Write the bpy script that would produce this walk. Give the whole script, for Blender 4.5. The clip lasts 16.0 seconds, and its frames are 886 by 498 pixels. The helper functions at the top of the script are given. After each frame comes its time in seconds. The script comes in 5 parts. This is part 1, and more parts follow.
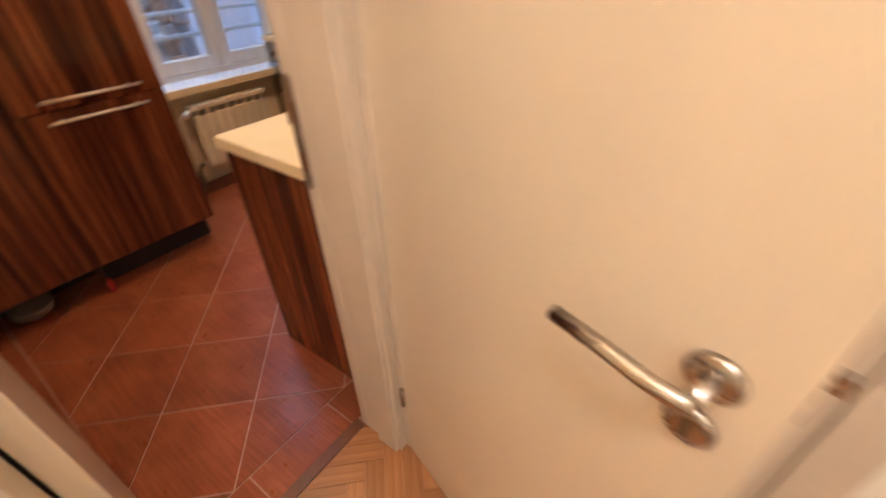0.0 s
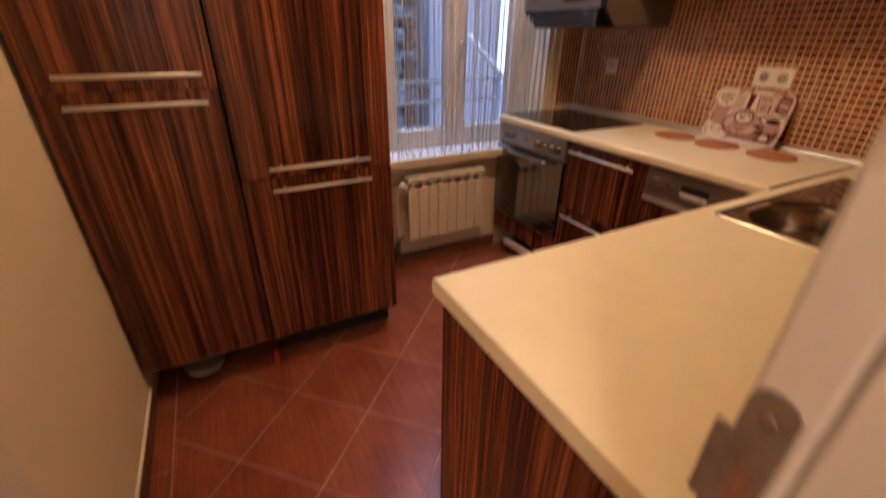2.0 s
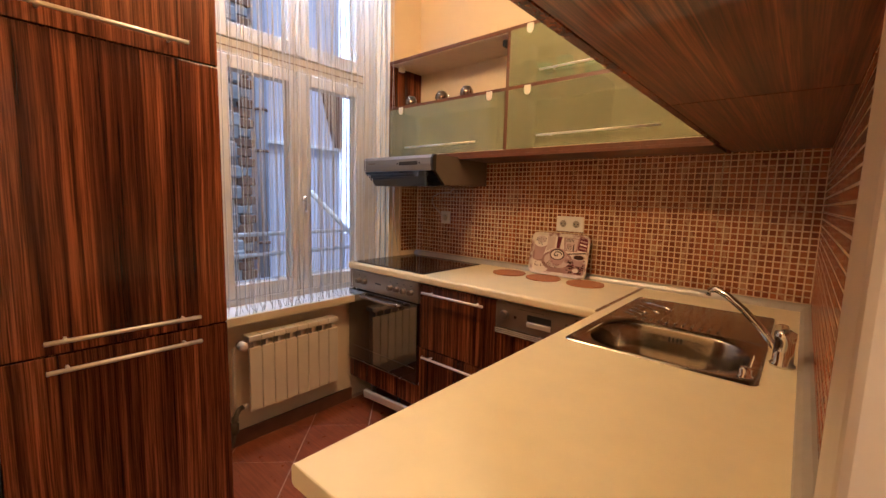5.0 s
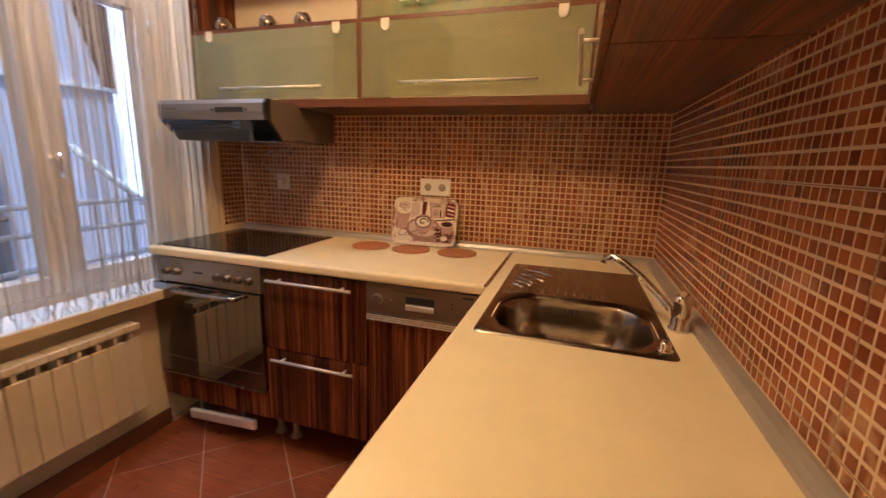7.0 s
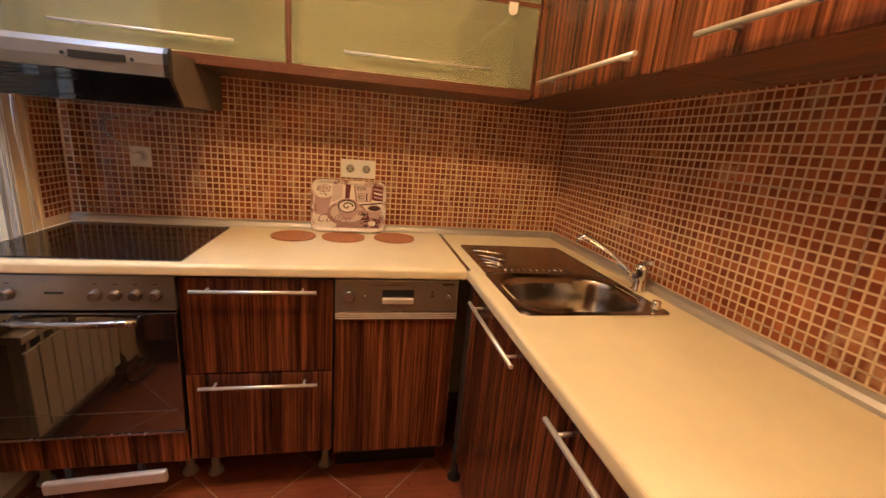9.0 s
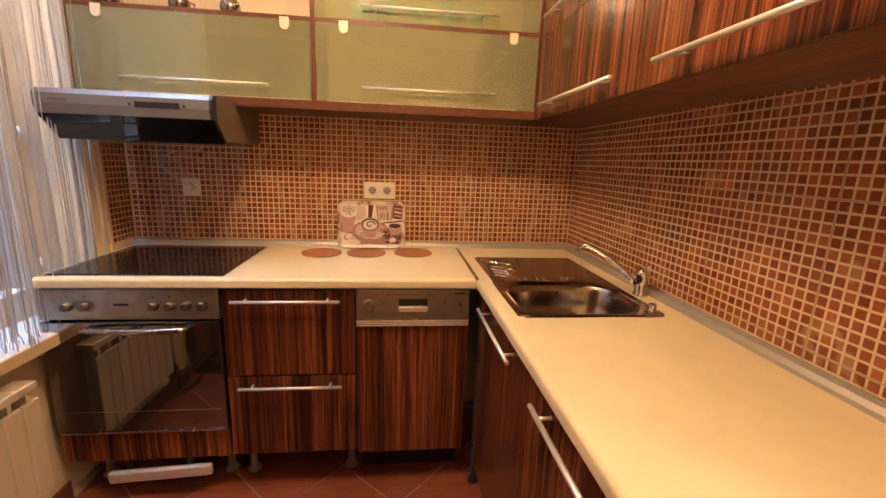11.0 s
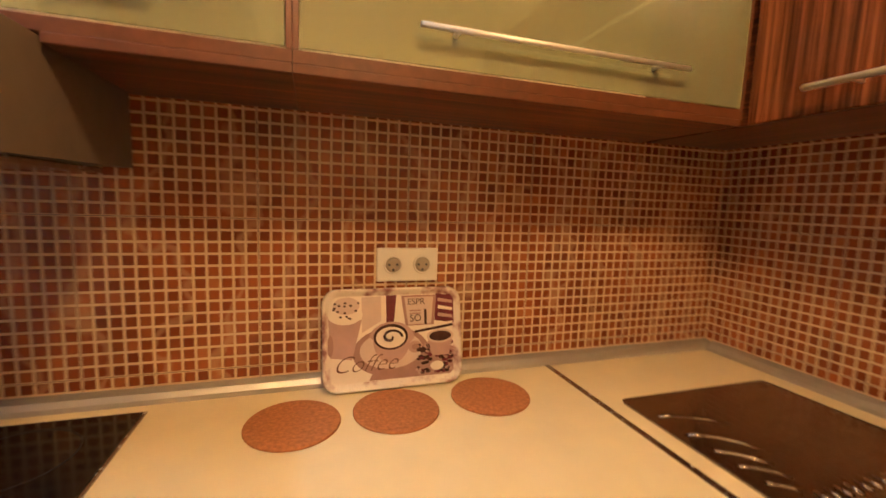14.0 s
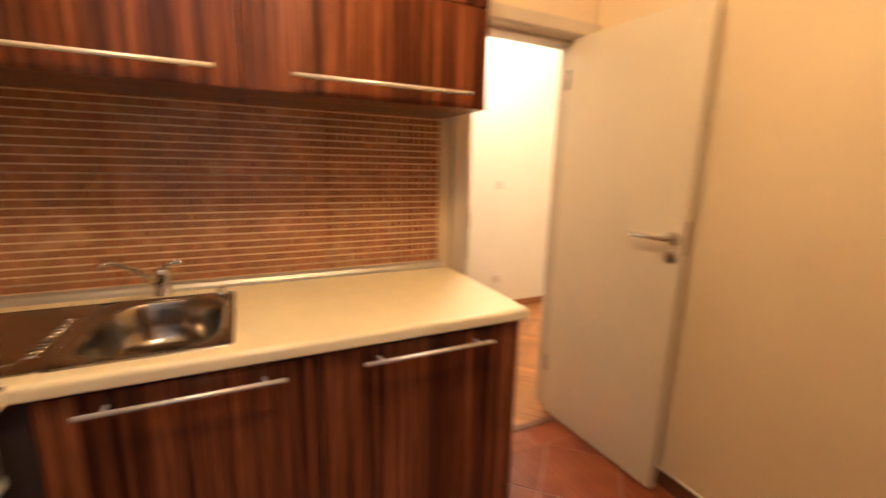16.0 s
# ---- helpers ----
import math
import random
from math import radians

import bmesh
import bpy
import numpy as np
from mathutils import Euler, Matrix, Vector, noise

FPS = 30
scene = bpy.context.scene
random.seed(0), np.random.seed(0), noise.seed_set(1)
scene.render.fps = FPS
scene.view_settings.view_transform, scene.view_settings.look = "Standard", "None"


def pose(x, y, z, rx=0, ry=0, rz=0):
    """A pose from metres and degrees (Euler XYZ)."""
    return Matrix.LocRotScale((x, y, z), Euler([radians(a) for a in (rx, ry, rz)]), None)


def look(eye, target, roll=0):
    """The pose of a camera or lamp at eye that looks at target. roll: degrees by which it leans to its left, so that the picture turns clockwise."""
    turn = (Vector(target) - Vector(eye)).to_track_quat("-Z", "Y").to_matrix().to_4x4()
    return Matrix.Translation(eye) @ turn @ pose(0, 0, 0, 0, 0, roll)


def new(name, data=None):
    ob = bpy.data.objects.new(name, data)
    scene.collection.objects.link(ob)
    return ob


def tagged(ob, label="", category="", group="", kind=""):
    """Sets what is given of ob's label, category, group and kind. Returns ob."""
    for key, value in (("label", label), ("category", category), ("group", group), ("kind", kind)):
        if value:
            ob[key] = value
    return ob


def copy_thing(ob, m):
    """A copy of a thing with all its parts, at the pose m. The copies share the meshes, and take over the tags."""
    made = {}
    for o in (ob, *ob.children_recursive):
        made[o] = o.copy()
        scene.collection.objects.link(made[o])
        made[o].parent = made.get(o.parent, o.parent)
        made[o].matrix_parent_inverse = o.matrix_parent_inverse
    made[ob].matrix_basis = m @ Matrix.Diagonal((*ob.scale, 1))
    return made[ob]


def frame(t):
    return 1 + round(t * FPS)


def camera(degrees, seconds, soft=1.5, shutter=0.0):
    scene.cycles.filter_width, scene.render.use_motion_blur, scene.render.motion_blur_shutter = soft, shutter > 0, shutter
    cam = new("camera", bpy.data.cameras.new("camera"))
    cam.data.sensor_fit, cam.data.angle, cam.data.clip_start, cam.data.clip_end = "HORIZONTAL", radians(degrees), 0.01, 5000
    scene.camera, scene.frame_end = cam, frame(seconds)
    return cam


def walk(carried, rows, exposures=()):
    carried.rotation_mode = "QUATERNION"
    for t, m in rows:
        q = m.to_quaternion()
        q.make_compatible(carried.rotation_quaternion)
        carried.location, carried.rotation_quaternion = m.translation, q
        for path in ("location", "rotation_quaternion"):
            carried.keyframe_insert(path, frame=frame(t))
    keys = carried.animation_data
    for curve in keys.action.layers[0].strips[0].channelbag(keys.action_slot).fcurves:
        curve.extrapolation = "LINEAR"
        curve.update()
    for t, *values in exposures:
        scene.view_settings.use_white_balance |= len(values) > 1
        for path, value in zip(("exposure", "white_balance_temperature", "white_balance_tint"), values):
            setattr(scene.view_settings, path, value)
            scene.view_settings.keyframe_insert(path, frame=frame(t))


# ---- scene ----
cam = camera(93.9, 16.0, 1.5, 0.6)
PATH = [
    (0, (0.7, -2.399, 1.347), (-0.267, -1.1, 0.174), -1.4),
    (0.5, (0.483, -2.358, 1.295), (-0.68, -1.284, 0.073), 6.3),
    (1, (0.276, -2.324, 1.308), (-1.052, -1.48, 0.072), 4.8),
    (1.5, (0.147, -2.247, 1.3), (-1.248, -1.457, 0.103), 3.5),
    (2, (0.033, -2.137, 1.326), (-1.533, -1.299, 0.407), 0.8),
    (2.5, (-0.004, -2.091, 1.34), (-1.689, -1.175, 0.773), 0.8),
    (3, (0.001, -2.093, 1.315), (-1.584, -0.942, 0.91), -0.9),
    (3.5, (-0.021, -2.126, 1.312), (-1.416, -0.713, 1.072), 1.1),
    (6, (-0.104, -2.083, 1.281), (-1.294, -0.499, 1.004), 1.6),
    (6.5, (-0.215, -1.979, 1.273), (-1.117, -0.222, 0.958), 2.5),
    (7, (-0.34, -1.92, 1.301), (-0.927, -0.052, 0.892), 1.8),
    (7.5, (-0.469, -1.882, 1.307), (-0.896, 0.03, 0.901), 1.8),
    (8, (-0.681, -1.83, 1.326), (-0.956, 0.115, 0.948), 0.1),
    (8.5, (-0.825, -1.84, 1.305), (-0.864, 0.127, 0.942), 1.9),
    (9, (-0.981, -1.944, 1.324), (-0.58, -0.048, 0.831), 4.7),
    (11.5, (-0.898, -2.086, 1.335), (-0.713, -0.132, 0.95), 1.6),
    (12, (-0.929, -1.958, 1.344), (-0.757, 0.005, 1.001), 1.5),
    (12.5, (-0.97, -1.698, 1.4), (-0.738, 0.271, 1.137), 2.4),
    (13, (-0.989, -1.433, 1.41), (-0.614, 0.519, 1.185), 1.5),
    (13.5, (-1.024, -1.168, 1.354), (-0.646, 0.787, 1.165), 1.2),
    (14, (-1.214, -0.975, 1.335), (-0.606, 0.917, 1.109), 2.0),
    (14.5, (-1.353, -0.943, 1.317), (-0.075, 0.555, 0.967), -0.6),
    (15, (-1.378, -0.94, 1.291), (0.433, -0.146, 0.994), -0.4),
    (15.5, (-1.436, -1.002, 1.339), (0.52, -1.089, 0.928), 0.4),
    (16, (-1.598, -1.038, 1.336), (0.167, -1.889, 0.937), 1.4),
]
EXPOSURES = [(0, .03, 4850, 11), (.5, -.34, 5250, 15), (1.0, -.80, 5950, 26), (1.5, -.64, 5700, 22), (2.0, -.31, 5050, 20), (2.5, -.07, 4750, 16), (3.5, -.15, 5050, 15), (6, -.10, 5300, 13), (6.5, -.03, 5300, 12), (7, -.04, 5300, 14), (8, -.07, 5200, 15), (9, .2, 5500, 14), (11.5, .31, 5300, 16), (12.0, .3, 5300, 16), (12.5, .24, 5850, 14), (13.5, .14, 5950, 13), (14.5, .18, 5800, 12), (16, .24, 5350, 10)]
walk(cam, [(t, look(eye, target, roll)) for t, eye, target, roll in PATH], EXPOSURES)

# ---- world and lights ----
world = bpy.data.worlds.new("world")
scene.world = world
world.use_nodes = True
wn = world.node_tree
sky = wn.nodes.new("ShaderNodeTexSky")
sky.sky_type, sky.sun_disc = "NISHITA", False
sky.sun_elevation, sky.sun_rotation = radians(64), radians(119)
wn.links.new(sky.outputs[0], wn.nodes["Background"].inputs[0])
wn.nodes["Background"].inputs[1].default_value = 0.15

sun = new("sun", bpy.data.lights.new("sun", "SUN"))
sun.data.energy, sun.data.angle, sun.data.color = 3.2, radians(12), (1.0, 0.98, 0.96)
sun.matrix_world = look((0.5, -2.5, 14), (-5, 0.5, 1))

LAMP = (-1.10, -1.25, 2.40)      # kitchen pendant
LAMP_COLOUR = (1.0, 0.61, 0.25)
LAMP_POWER = 115.0
HALL_LAMP = (1.10, -2.85, 2.70)
HALL_POWER = 112.0

# daylight from the sky over the courtyard, high in the window opening
day = new("window_daylight", bpy.data.lights.new("window_daylight", "AREA"))
day.data.shape, day.data.size, day.data.size_y = "RECTANGLE", 1.0, 0.10
day.data.spread = radians(95)
day.data.energy, day.data.color = 13.0, (0.62, 0.78, 1.0)
day.matrix_world = look((-2.20, -0.84, 2.83), (-2.16, -0.84, 0.7))

# ---- materials ----


def mat(name):
    m = bpy.data.materials.new(name)
    m.use_nodes = True
    nt = m.node_tree
    return m, nt, nt.nodes["Principled BSDF"]


def nod(nt, kind, **values):
    n = nt.nodes.new(kind)
    for key, v in values.items():
        n.inputs[key].default_value = v
    return n


def coords(nt, scale=(1, 1, 1), rot=(0, 0, 0)):
    g = nt.nodes.new("ShaderNodeNewGeometry")
    mp = nt.nodes.new("ShaderNodeMapping")
    mp.inputs["Scale"].default_value, mp.inputs["Rotation"].default_value = scale, rot
    nt.links.new(g.outputs["Position"], mp.inputs["Vector"])
    return mp.outputs[0]


def noise_fac(nt, vec, scale, detail=4.0, rough=0.55):
    n = nod(nt, "ShaderNodeTexNoise", Scale=scale, Detail=detail, Roughness=rough)
    nt.links.new(vec, n.inputs["Vector"])
    return n.outputs["Fac"]


def ramp(nt, fac, stops):
    r = nt.nodes.new("ShaderNodeValToRGB")
    el = r.color_ramp.elements
    while len(el) < len(stops):
        el.new(0.5)
    for e, (p, c) in zip(el, stops):
        e.position, e.color = p, (*c, 1)
    nt.links.new(fac, r.inputs[0])
    return r.outputs[0]


def mix(nt, fac, a, b, blend="MIX"):
    m = nt.nodes.new("ShaderNodeMix")
    m.data_type, m.blend_type = "RGBA", blend
    for sock, v in ((m.inputs["Factor"], fac), (m.inputs["A"], a), (m.inputs["B"], b)):
        if isinstance(v, (int, float)):
            sock.default_value = v
        elif isinstance(v, tuple):
            sock.default_value = (*v, 1)
        else:
            nt.links.new(v, sock)
    return m.outputs["Result"]


def bump(nt, p, height, strength, distance):
    b = nod(nt, "ShaderNodeBump", Strength=strength, Distance=distance)
    nt.links.new(height, b.inputs["Height"])
    nt.links.new(b.outputs[0], p.inputs["Normal"])


def plain(name, colour, rough=0.5, metal=0.0, vary=0.08, scale=9.0, relief=0.0, relief_scale=160.0, coat=0.0, spec=0.5):
    m, nt, p = mat(name)
    v = coords(nt)
    lo = tuple(c * (1 - vary) for c in colour)
    hi = tuple(min(1, c * (1 + vary)) for c in colour)
    col = ramp(nt, noise_fac(nt, v, scale, 6), ((0.3, lo), (0.7, hi)))
    nt.links.new(col, p.inputs["Base Color"])
    r = nod(nt, "ShaderNodeMapRange")
    r.inputs["To Min"].default_value, r.inputs["To Max"].default_value = max(0.02, rough * 0.8), min(1, rough * 1.2)
    nt.links.new(noise_fac(nt, v, scale * 5, 3), r.inputs["Value"])
    nt.links.new(r.outputs[0], p.inputs["Roughness"])
    p.inputs["Metallic"].default_value = metal
    p.inputs["Coat Weight"].default_value = coat
    p.inputs["Specular IOR Level"].default_value = spec
    if relief:
        bump(nt, p, noise_fac(nt, v, relief_scale, 4), relief, 0.002)
    return m


def zebrano(name, along, coat=0.22, rough=0.26):
    """Striped dark laminate; along: the axis of the grain."""
    m, nt, p = mat(name)
    info = nt.nodes.new("ShaderNodeObjectInfo")
    sh = nt.nodes.new("ShaderNodeVectorMath")
    sh.operation = "SCALE"
    cmb = nt.nodes.new("ShaderNodeCombineXYZ")
    for i in range(3):
        nt.links.new(info.outputs["Random"], cmb.inputs[i])
    nt.links.new(cmb.outputs[0], sh.inputs[0])
    sh.inputs["Scale"].default_value = 7.0
    g = nt.nodes.new("ShaderNodeNewGeometry")
    add = nt.nodes.new("ShaderNodeVectorMath")
    nt.links.new(g.outputs["Position"], add.inputs[0])
    nt.links.new(sh.outputs[0], add.inputs[1])
    wob = nod(nt, "ShaderNodeTexNoise", Scale=1.5, Detail=2.0)
    nt.links.new(add.outputs[0], wob.inputs["Vector"])
    wsc = nt.nodes.new("ShaderNodeVectorMath")
    wsc.operation = "SCALE"
    wsc.inputs["Scale"].default_value = 0.012
    nt.links.new(wob.outputs["Color"], wsc.inputs[0])
    bent = nt.nodes.new("ShaderNodeVectorMath")
    nt.links.new(add.outputs[0], bent.inputs[0])
    nt.links.new(wsc.outputs[0], bent.inputs[1])

    def stretched(fine, slow):
        mp = nt.nodes.new("ShaderNodeMapping")
        s = [fine] * 3
        s["xyz".index(along)] = slow
        mp.inputs["Scale"].default_value = s
        nt.links.new(bent.outputs[0], mp.inputs["Vector"])
        return mp.outputs[0]

    broad = noise_fac(nt, stretched(15, 0.30), 1.0, 3, 0.55)
    mid = noise_fac(nt, stretched(75, 0.8), 1.0, 3, 0.6)
    fine = noise_fac(nt, stretched(330, 5), 1.0, 4, 0.6)
    thin = noise_fac(nt, stretched(190, 1.6), 1.0, 3, 0.6)
    c1 = ramp(nt, broad, ((0.30, (0.062, 0.0170, 0.0075)), (0.44, (0.135, 0.0375, 0.0140)), (0.57, (0.285, 0.086, 0.0270)), (0.72, (0.130, 0.0360, 0.0130))))
    c2 = ramp(nt, mid, ((0.32, (0.27, 0.25, 0.24)), (0.44, (0.62, 0.60, 0.58)), (0.52, (0.95, 0.95, 0.95)), (0.72, (1.40, 1.45, 1.48))))
    c3 = ramp(nt, fine, ((0.36, (0.42, 0.38, 0.36)), (0.56, (1.0, 1.0, 1.0))))
    c4 = ramp(nt, thin, ((0.34, (0.46, 0.43, 0.41)), (0.47, (0.95, 0.95, 0.95)), (0.70, (1.2, 1.22, 1.24))))
    col = mix(nt, 1.0, mix(nt, 0.95, c1, c2, "MULTIPLY"), c3, "MULTIPLY")
    col = mix(nt, 1.0, col, c4, "MULTIPLY")
    nt.links.new(col, p.inputs["Base Color"])
    p.inputs["Roughness"].default_value = rough
    p.inputs["Coat Weight"].default_value = coat
    p.inputs["Specular IOR Level"].default_value = 0.28
    p.inputs["Coat Roughness"].default_value = 0.04
    bump(nt, p, fine, 0.08, 0.0006)
    return m


ZEB_V = zebrano("zebrano vertical", "z")
ZEB_X = zebrano("zebrano along x", "x", coat=0.35, rough=0.3)
ZEB_Y = zebrano("zebrano along y", "y", coat=0.5, rough=0.3)


def mosaic(name, single):
    """Glazed brown marble mosaic: colour varies from piece to piece and in veins."""
    m, nt, p = mat(name)
    if single:
        rnd = nt.nodes.new("ShaderNodeObjectInfo").outputs["Random"]
    else:
        rnd = nt.nodes.new("ShaderNodeNewGeometry").outputs["Random Per Island"]
    v = coords(nt)
    base = ramp(nt, rnd, ((0.0, (0.195, 0.043, 0.012)), (0.35, (0.255, 0.066, 0.017)), (0.8, (0.31, 0.090, 0.024)), (1.0, (0.41, 0.150, 0.045))))
    cloud = ramp(nt, noise_fac(nt, v, 5.5, 4), ((0.3, (0.62, 0.56, 0.52)), (0.7, (1.25, 1.25, 1.25))))
    w = nod(nt, "ShaderNodeTexWave", Scale=2.4, Distortion=9.0, Detail=4.0)
    w.inputs["Detail Scale"].default_value = 2.0
    nt.links.new(v, w.inputs["Vector"])
    vein = ramp(nt, w.outputs["Fac"], ((0.90, (0, 0, 0)), (1.0, (1, 1, 1))))
    col = mix(nt, 1.0, base, cloud, "MULTIPLY")
    col = mix(nt, mix(nt, 1.0, vein, (0.45, 0.45, 0.45), "MULTIPLY"), col, (0.55, 0.33, 0.17))
    nt.links.new(col, p.inputs["Base Color"])
    p.inputs["Roughness"].default_value = 0.17
    bump(nt, p, noise_fac(nt, v, 70, 3), 0.10, 0.001)
    return m


TILE_ONE, TILE_MANY = mosaic("mosaic piece", True), mosaic("mosaic field", False)
GROUT = plain("cream mosaic grout", (0.68, 0.50, 0.285), 0.30, vary=0.10, scale=7, relief=0.15)
JOINT = plain("dark tile joint", (0.20, 0.12, 0.075), 0.7)
WALL = plain("cream wall paint", (0.79, 0.63, 0.405), 0.7, vary=0.05, scale=1.6, relief=0.22, relief_scale=220)
CEIL = plain("white ceiling paint", (0.80, 0.76, 0.68), 0.8, vary=0.03, scale=1.2, relief=0.2)
HALL_WALL = plain("pale hall paint", (0.86, 0.82, 0.71), 0.7, vary=0.03, scale=1.5, relief=0.2)
DOOR_WHITE = plain("white lacquered door", (0.74, 0.64, 0.48), 0.32, vary=0.03, scale=3, relief=0.03, relief_scale=40, coat=0.55)
FRAME_WHITE = plain("white painted frame", (0.60, 0.505, 0.385), 0.4, vary=0.05, scale=6, relief=0.1)
EDGE = plain("brown edge banding", (0.125, 0.042, 0.0155), 0.38, vary=0.22, scale=38, relief=0.1)
SLOT_WOOD = plain("bare wood in a lock slot", (0.20, 0.075, 0.030), 0.7)
SEAL = plain("black gap seal", (0.012, 0.010, 0.009), 0.8)
TOP = plain("cream worktop laminate", (0.80, 0.67, 0.395), 0.34, vary=0.035, scale=11, relief=0.05, relief_scale=300)
STEEL = plain("brushed steel", (0.46, 0.42, 0.37), 0.26, metal=1.0, vary=0.08, scale=14)
SINK_STEEL = plain("linen-pressed sink steel", (0.34, 0.30, 0.26), 0.10, metal=1.0, vary=0.10, scale=30, relief=0.9, relief_scale=60)
BOWL_STEEL = plain("deep-drawn sink steel", (0.33, 0.29, 0.24), 0.20, metal=1.0, vary=0.12, scale=22, relief=0.9, relief_scale=11)
CHROME = plain("chrome", (0.72, 0.70, 0.67), 0.07, metal=1.0, vary=0.03)
ALU = plain("brushed aluminium", (0.80, 0.76, 0.68), 0.38, metal=0.6, vary=0.06, scale=25)
HOOD_GREY = plain("silver grey hood paint", (0.24, 0.228, 0.222), 0.42, metal=0.5, vary=0.06)
HOOD_SIDE = plain("taupe hood paint", (0.145, 0.112, 0.080), 0.45, metal=0.1, vary=0.06)
BLACK_GLASS = plain("black glass", (0.010, 0.009, 0.009), 0.06, vary=0.1, coat=0.3)
HOB_GLASS = plain("hob glass", (0.007, 0.006, 0.006), 0.10, vary=0.1)
OVEN_GLASS = plain("smoked oven glass", (0.018, 0.012, 0.010), 0.03, vary=0.05, coat=0.6, spec=0.7)
OVEN_GLASS.node_tree.nodes["Principled BSDF"].inputs["IOR"].default_value = 2.2
BLACK = plain("black plastic", (0.014, 0.012, 0.011), 0.5)
DARK = plain("unlit cabinet board", (0.035, 0.02, 0.013), 0.7)
PANEL_STEEL = plain("appliance panel steel", (0.31, 0.265, 0.220), 0.33, metal=0.8, vary=0.06, scale=20)
WHITE_PL = plain("white plastic", (0.76, 0.70, 0.60), 0.38, vary=0.02)
RAD_WHITE = plain("radiator enamel", (0.73, 0.63, 0.47), 0.36, vary=0.04, scale=7)
WINDOW_WHITE = plain("old window paint", (0.70, 0.64, 0.55), 0.45, vary=0.07, scale=8, relief=0.3)
SILL_WHITE = plain("white sill", (0.74, 0.72, 0.68), 0.35, vary=0.04)
CORK = plain("cork", (0.43, 0.165, 0.052), 0.85, vary=0.26, scale=130, relief=0.5, relief_scale=300)
CUP_GREEN = plain("turquoise glazed ceramic", (0.16, 0.60, 0.66), 0.25)
KNOB = plain("dull bronze knob", (0.15, 0.112, 0.085), 0.36, metal=0.7, vary=0.08)
RED = plain("red plastic", (0.45, 0.012, 0.010), 0.4)
BASE_BROWN = plain("brown skirting tile", (0.135, 0.052, 0.026), 0.35, vary=0.15, scale=20)
STRIKE = plain("tarnished strike plate steel", (0.30, 0.235, 0.18), 0.38, metal=0.85, vary=0.28, scale=24)
VALVE_METAL = plain("tarnished brass", (0.16, 0.12, 0.08), 0.45, metal=0.7, vary=0.2, scale=40)
CASING = plain("cream window casing", (0.74, 0.61, 0.40), 0.5, vary=0.05, scale=5)
CABLE = plain("grey flex", (0.60, 0.52, 0.42), 0.5)
TRIM = plain("dull aluminium trim", (0.52, 0.48, 0.42), 0.46, metal=0.7, vary=0.06)
BOWL_GREY = plain("greyish plastic", (0.30, 0.26, 0.21), 0.5)
OAK_SKIRT = plain("oak skirting", (0.36, 0.17, 0.06), 0.35, vary=0.15, scale=12)
CUP_CREAM = plain("clip enamel", (0.74, 0.69, 0.58), 0.28, vary=0.03)
CAB_IN = plain("beige cabinet lining", (0.80, 0.68, 0.47), 0.55, vary=0.04)


def frosted():
    m, nt, p = mat("frosted green glass")
    v = coords(nt)
    col = ramp(nt, noise_fac(nt, v, 2.2, 3), ((0.3, (0.375, 0.385, 0.215)), (0.7, (0.430, 0.435, 0.250))))
    nt.links.new(col, p.inputs["Base Color"])
    p.inputs["Roughness"].default_value = 0.15
    p.inputs["Specular IOR Level"].default_value = 0.0
    p.inputs["Transmission Weight"].default_value = 0.64
    p.inputs["Coat Weight"].default_value = 1.0
    p.inputs["Coat Roughness"].default_value = 0.012
    return m


FROST = frosted()


def clear_glass():
    m, nt, p = mat("window glass")
    p.inputs["Base Color"].default_value = (0.93, 0.97, 1.0, 1)
    p.inputs["Roughness"].default_value = 0.0
    p.inputs["Transmission Weight"].default_value = 1.0
    p.inputs["IOR"].default_value = 1.02
    return m


GLASS = clear_glass()


def smoked_glass():
    m, nt, p = mat("smoked cup glass")
    p.inputs["Base Color"].default_value = (0.22, 0.17, 0.13, 1)
    p.inputs["Metallic"].default_value = 0.85
    p.inputs["Roughness"].default_value = 0.03
    p.inputs["Transmission Weight"].default_value = 0.0
    p.inputs["Coat Weight"].default_value = 1.0
    return m


CUP_GLASS = smoked_glass()


def string_mat():
    m, nt, p = mat("string yarn")
    info = nt.nodes.new("ShaderNodeObjectInfo")
    col = ramp(nt, info.outputs["Random"], ((0.0, (0.48, 0.40, 0.32)), (0.25, (0.78, 0.75, 0.71)), (1.0, (0.90, 0.90, 0.91))))
    nt.links.new(col, p.inputs["Base Color"])
    p.inputs["Roughness"].default_value = 0.8
    tr = nt.nodes.new("ShaderNodeBsdfTranslucent")
    nt.links.new(col, tr.inputs["Color"])
    mx = nt.nodes.new("ShaderNodeMixShader")
    mx.inputs[0].default_value = 0.68
    nt.links.new(p.outputs[0], mx.inputs[1])
    nt.links.new(tr.outputs[0], mx.inputs[2])
    nt.links.new(mx.outputs[0], nt.nodes["Material Output"].inputs[0])
    return m


YARN = string_mat()


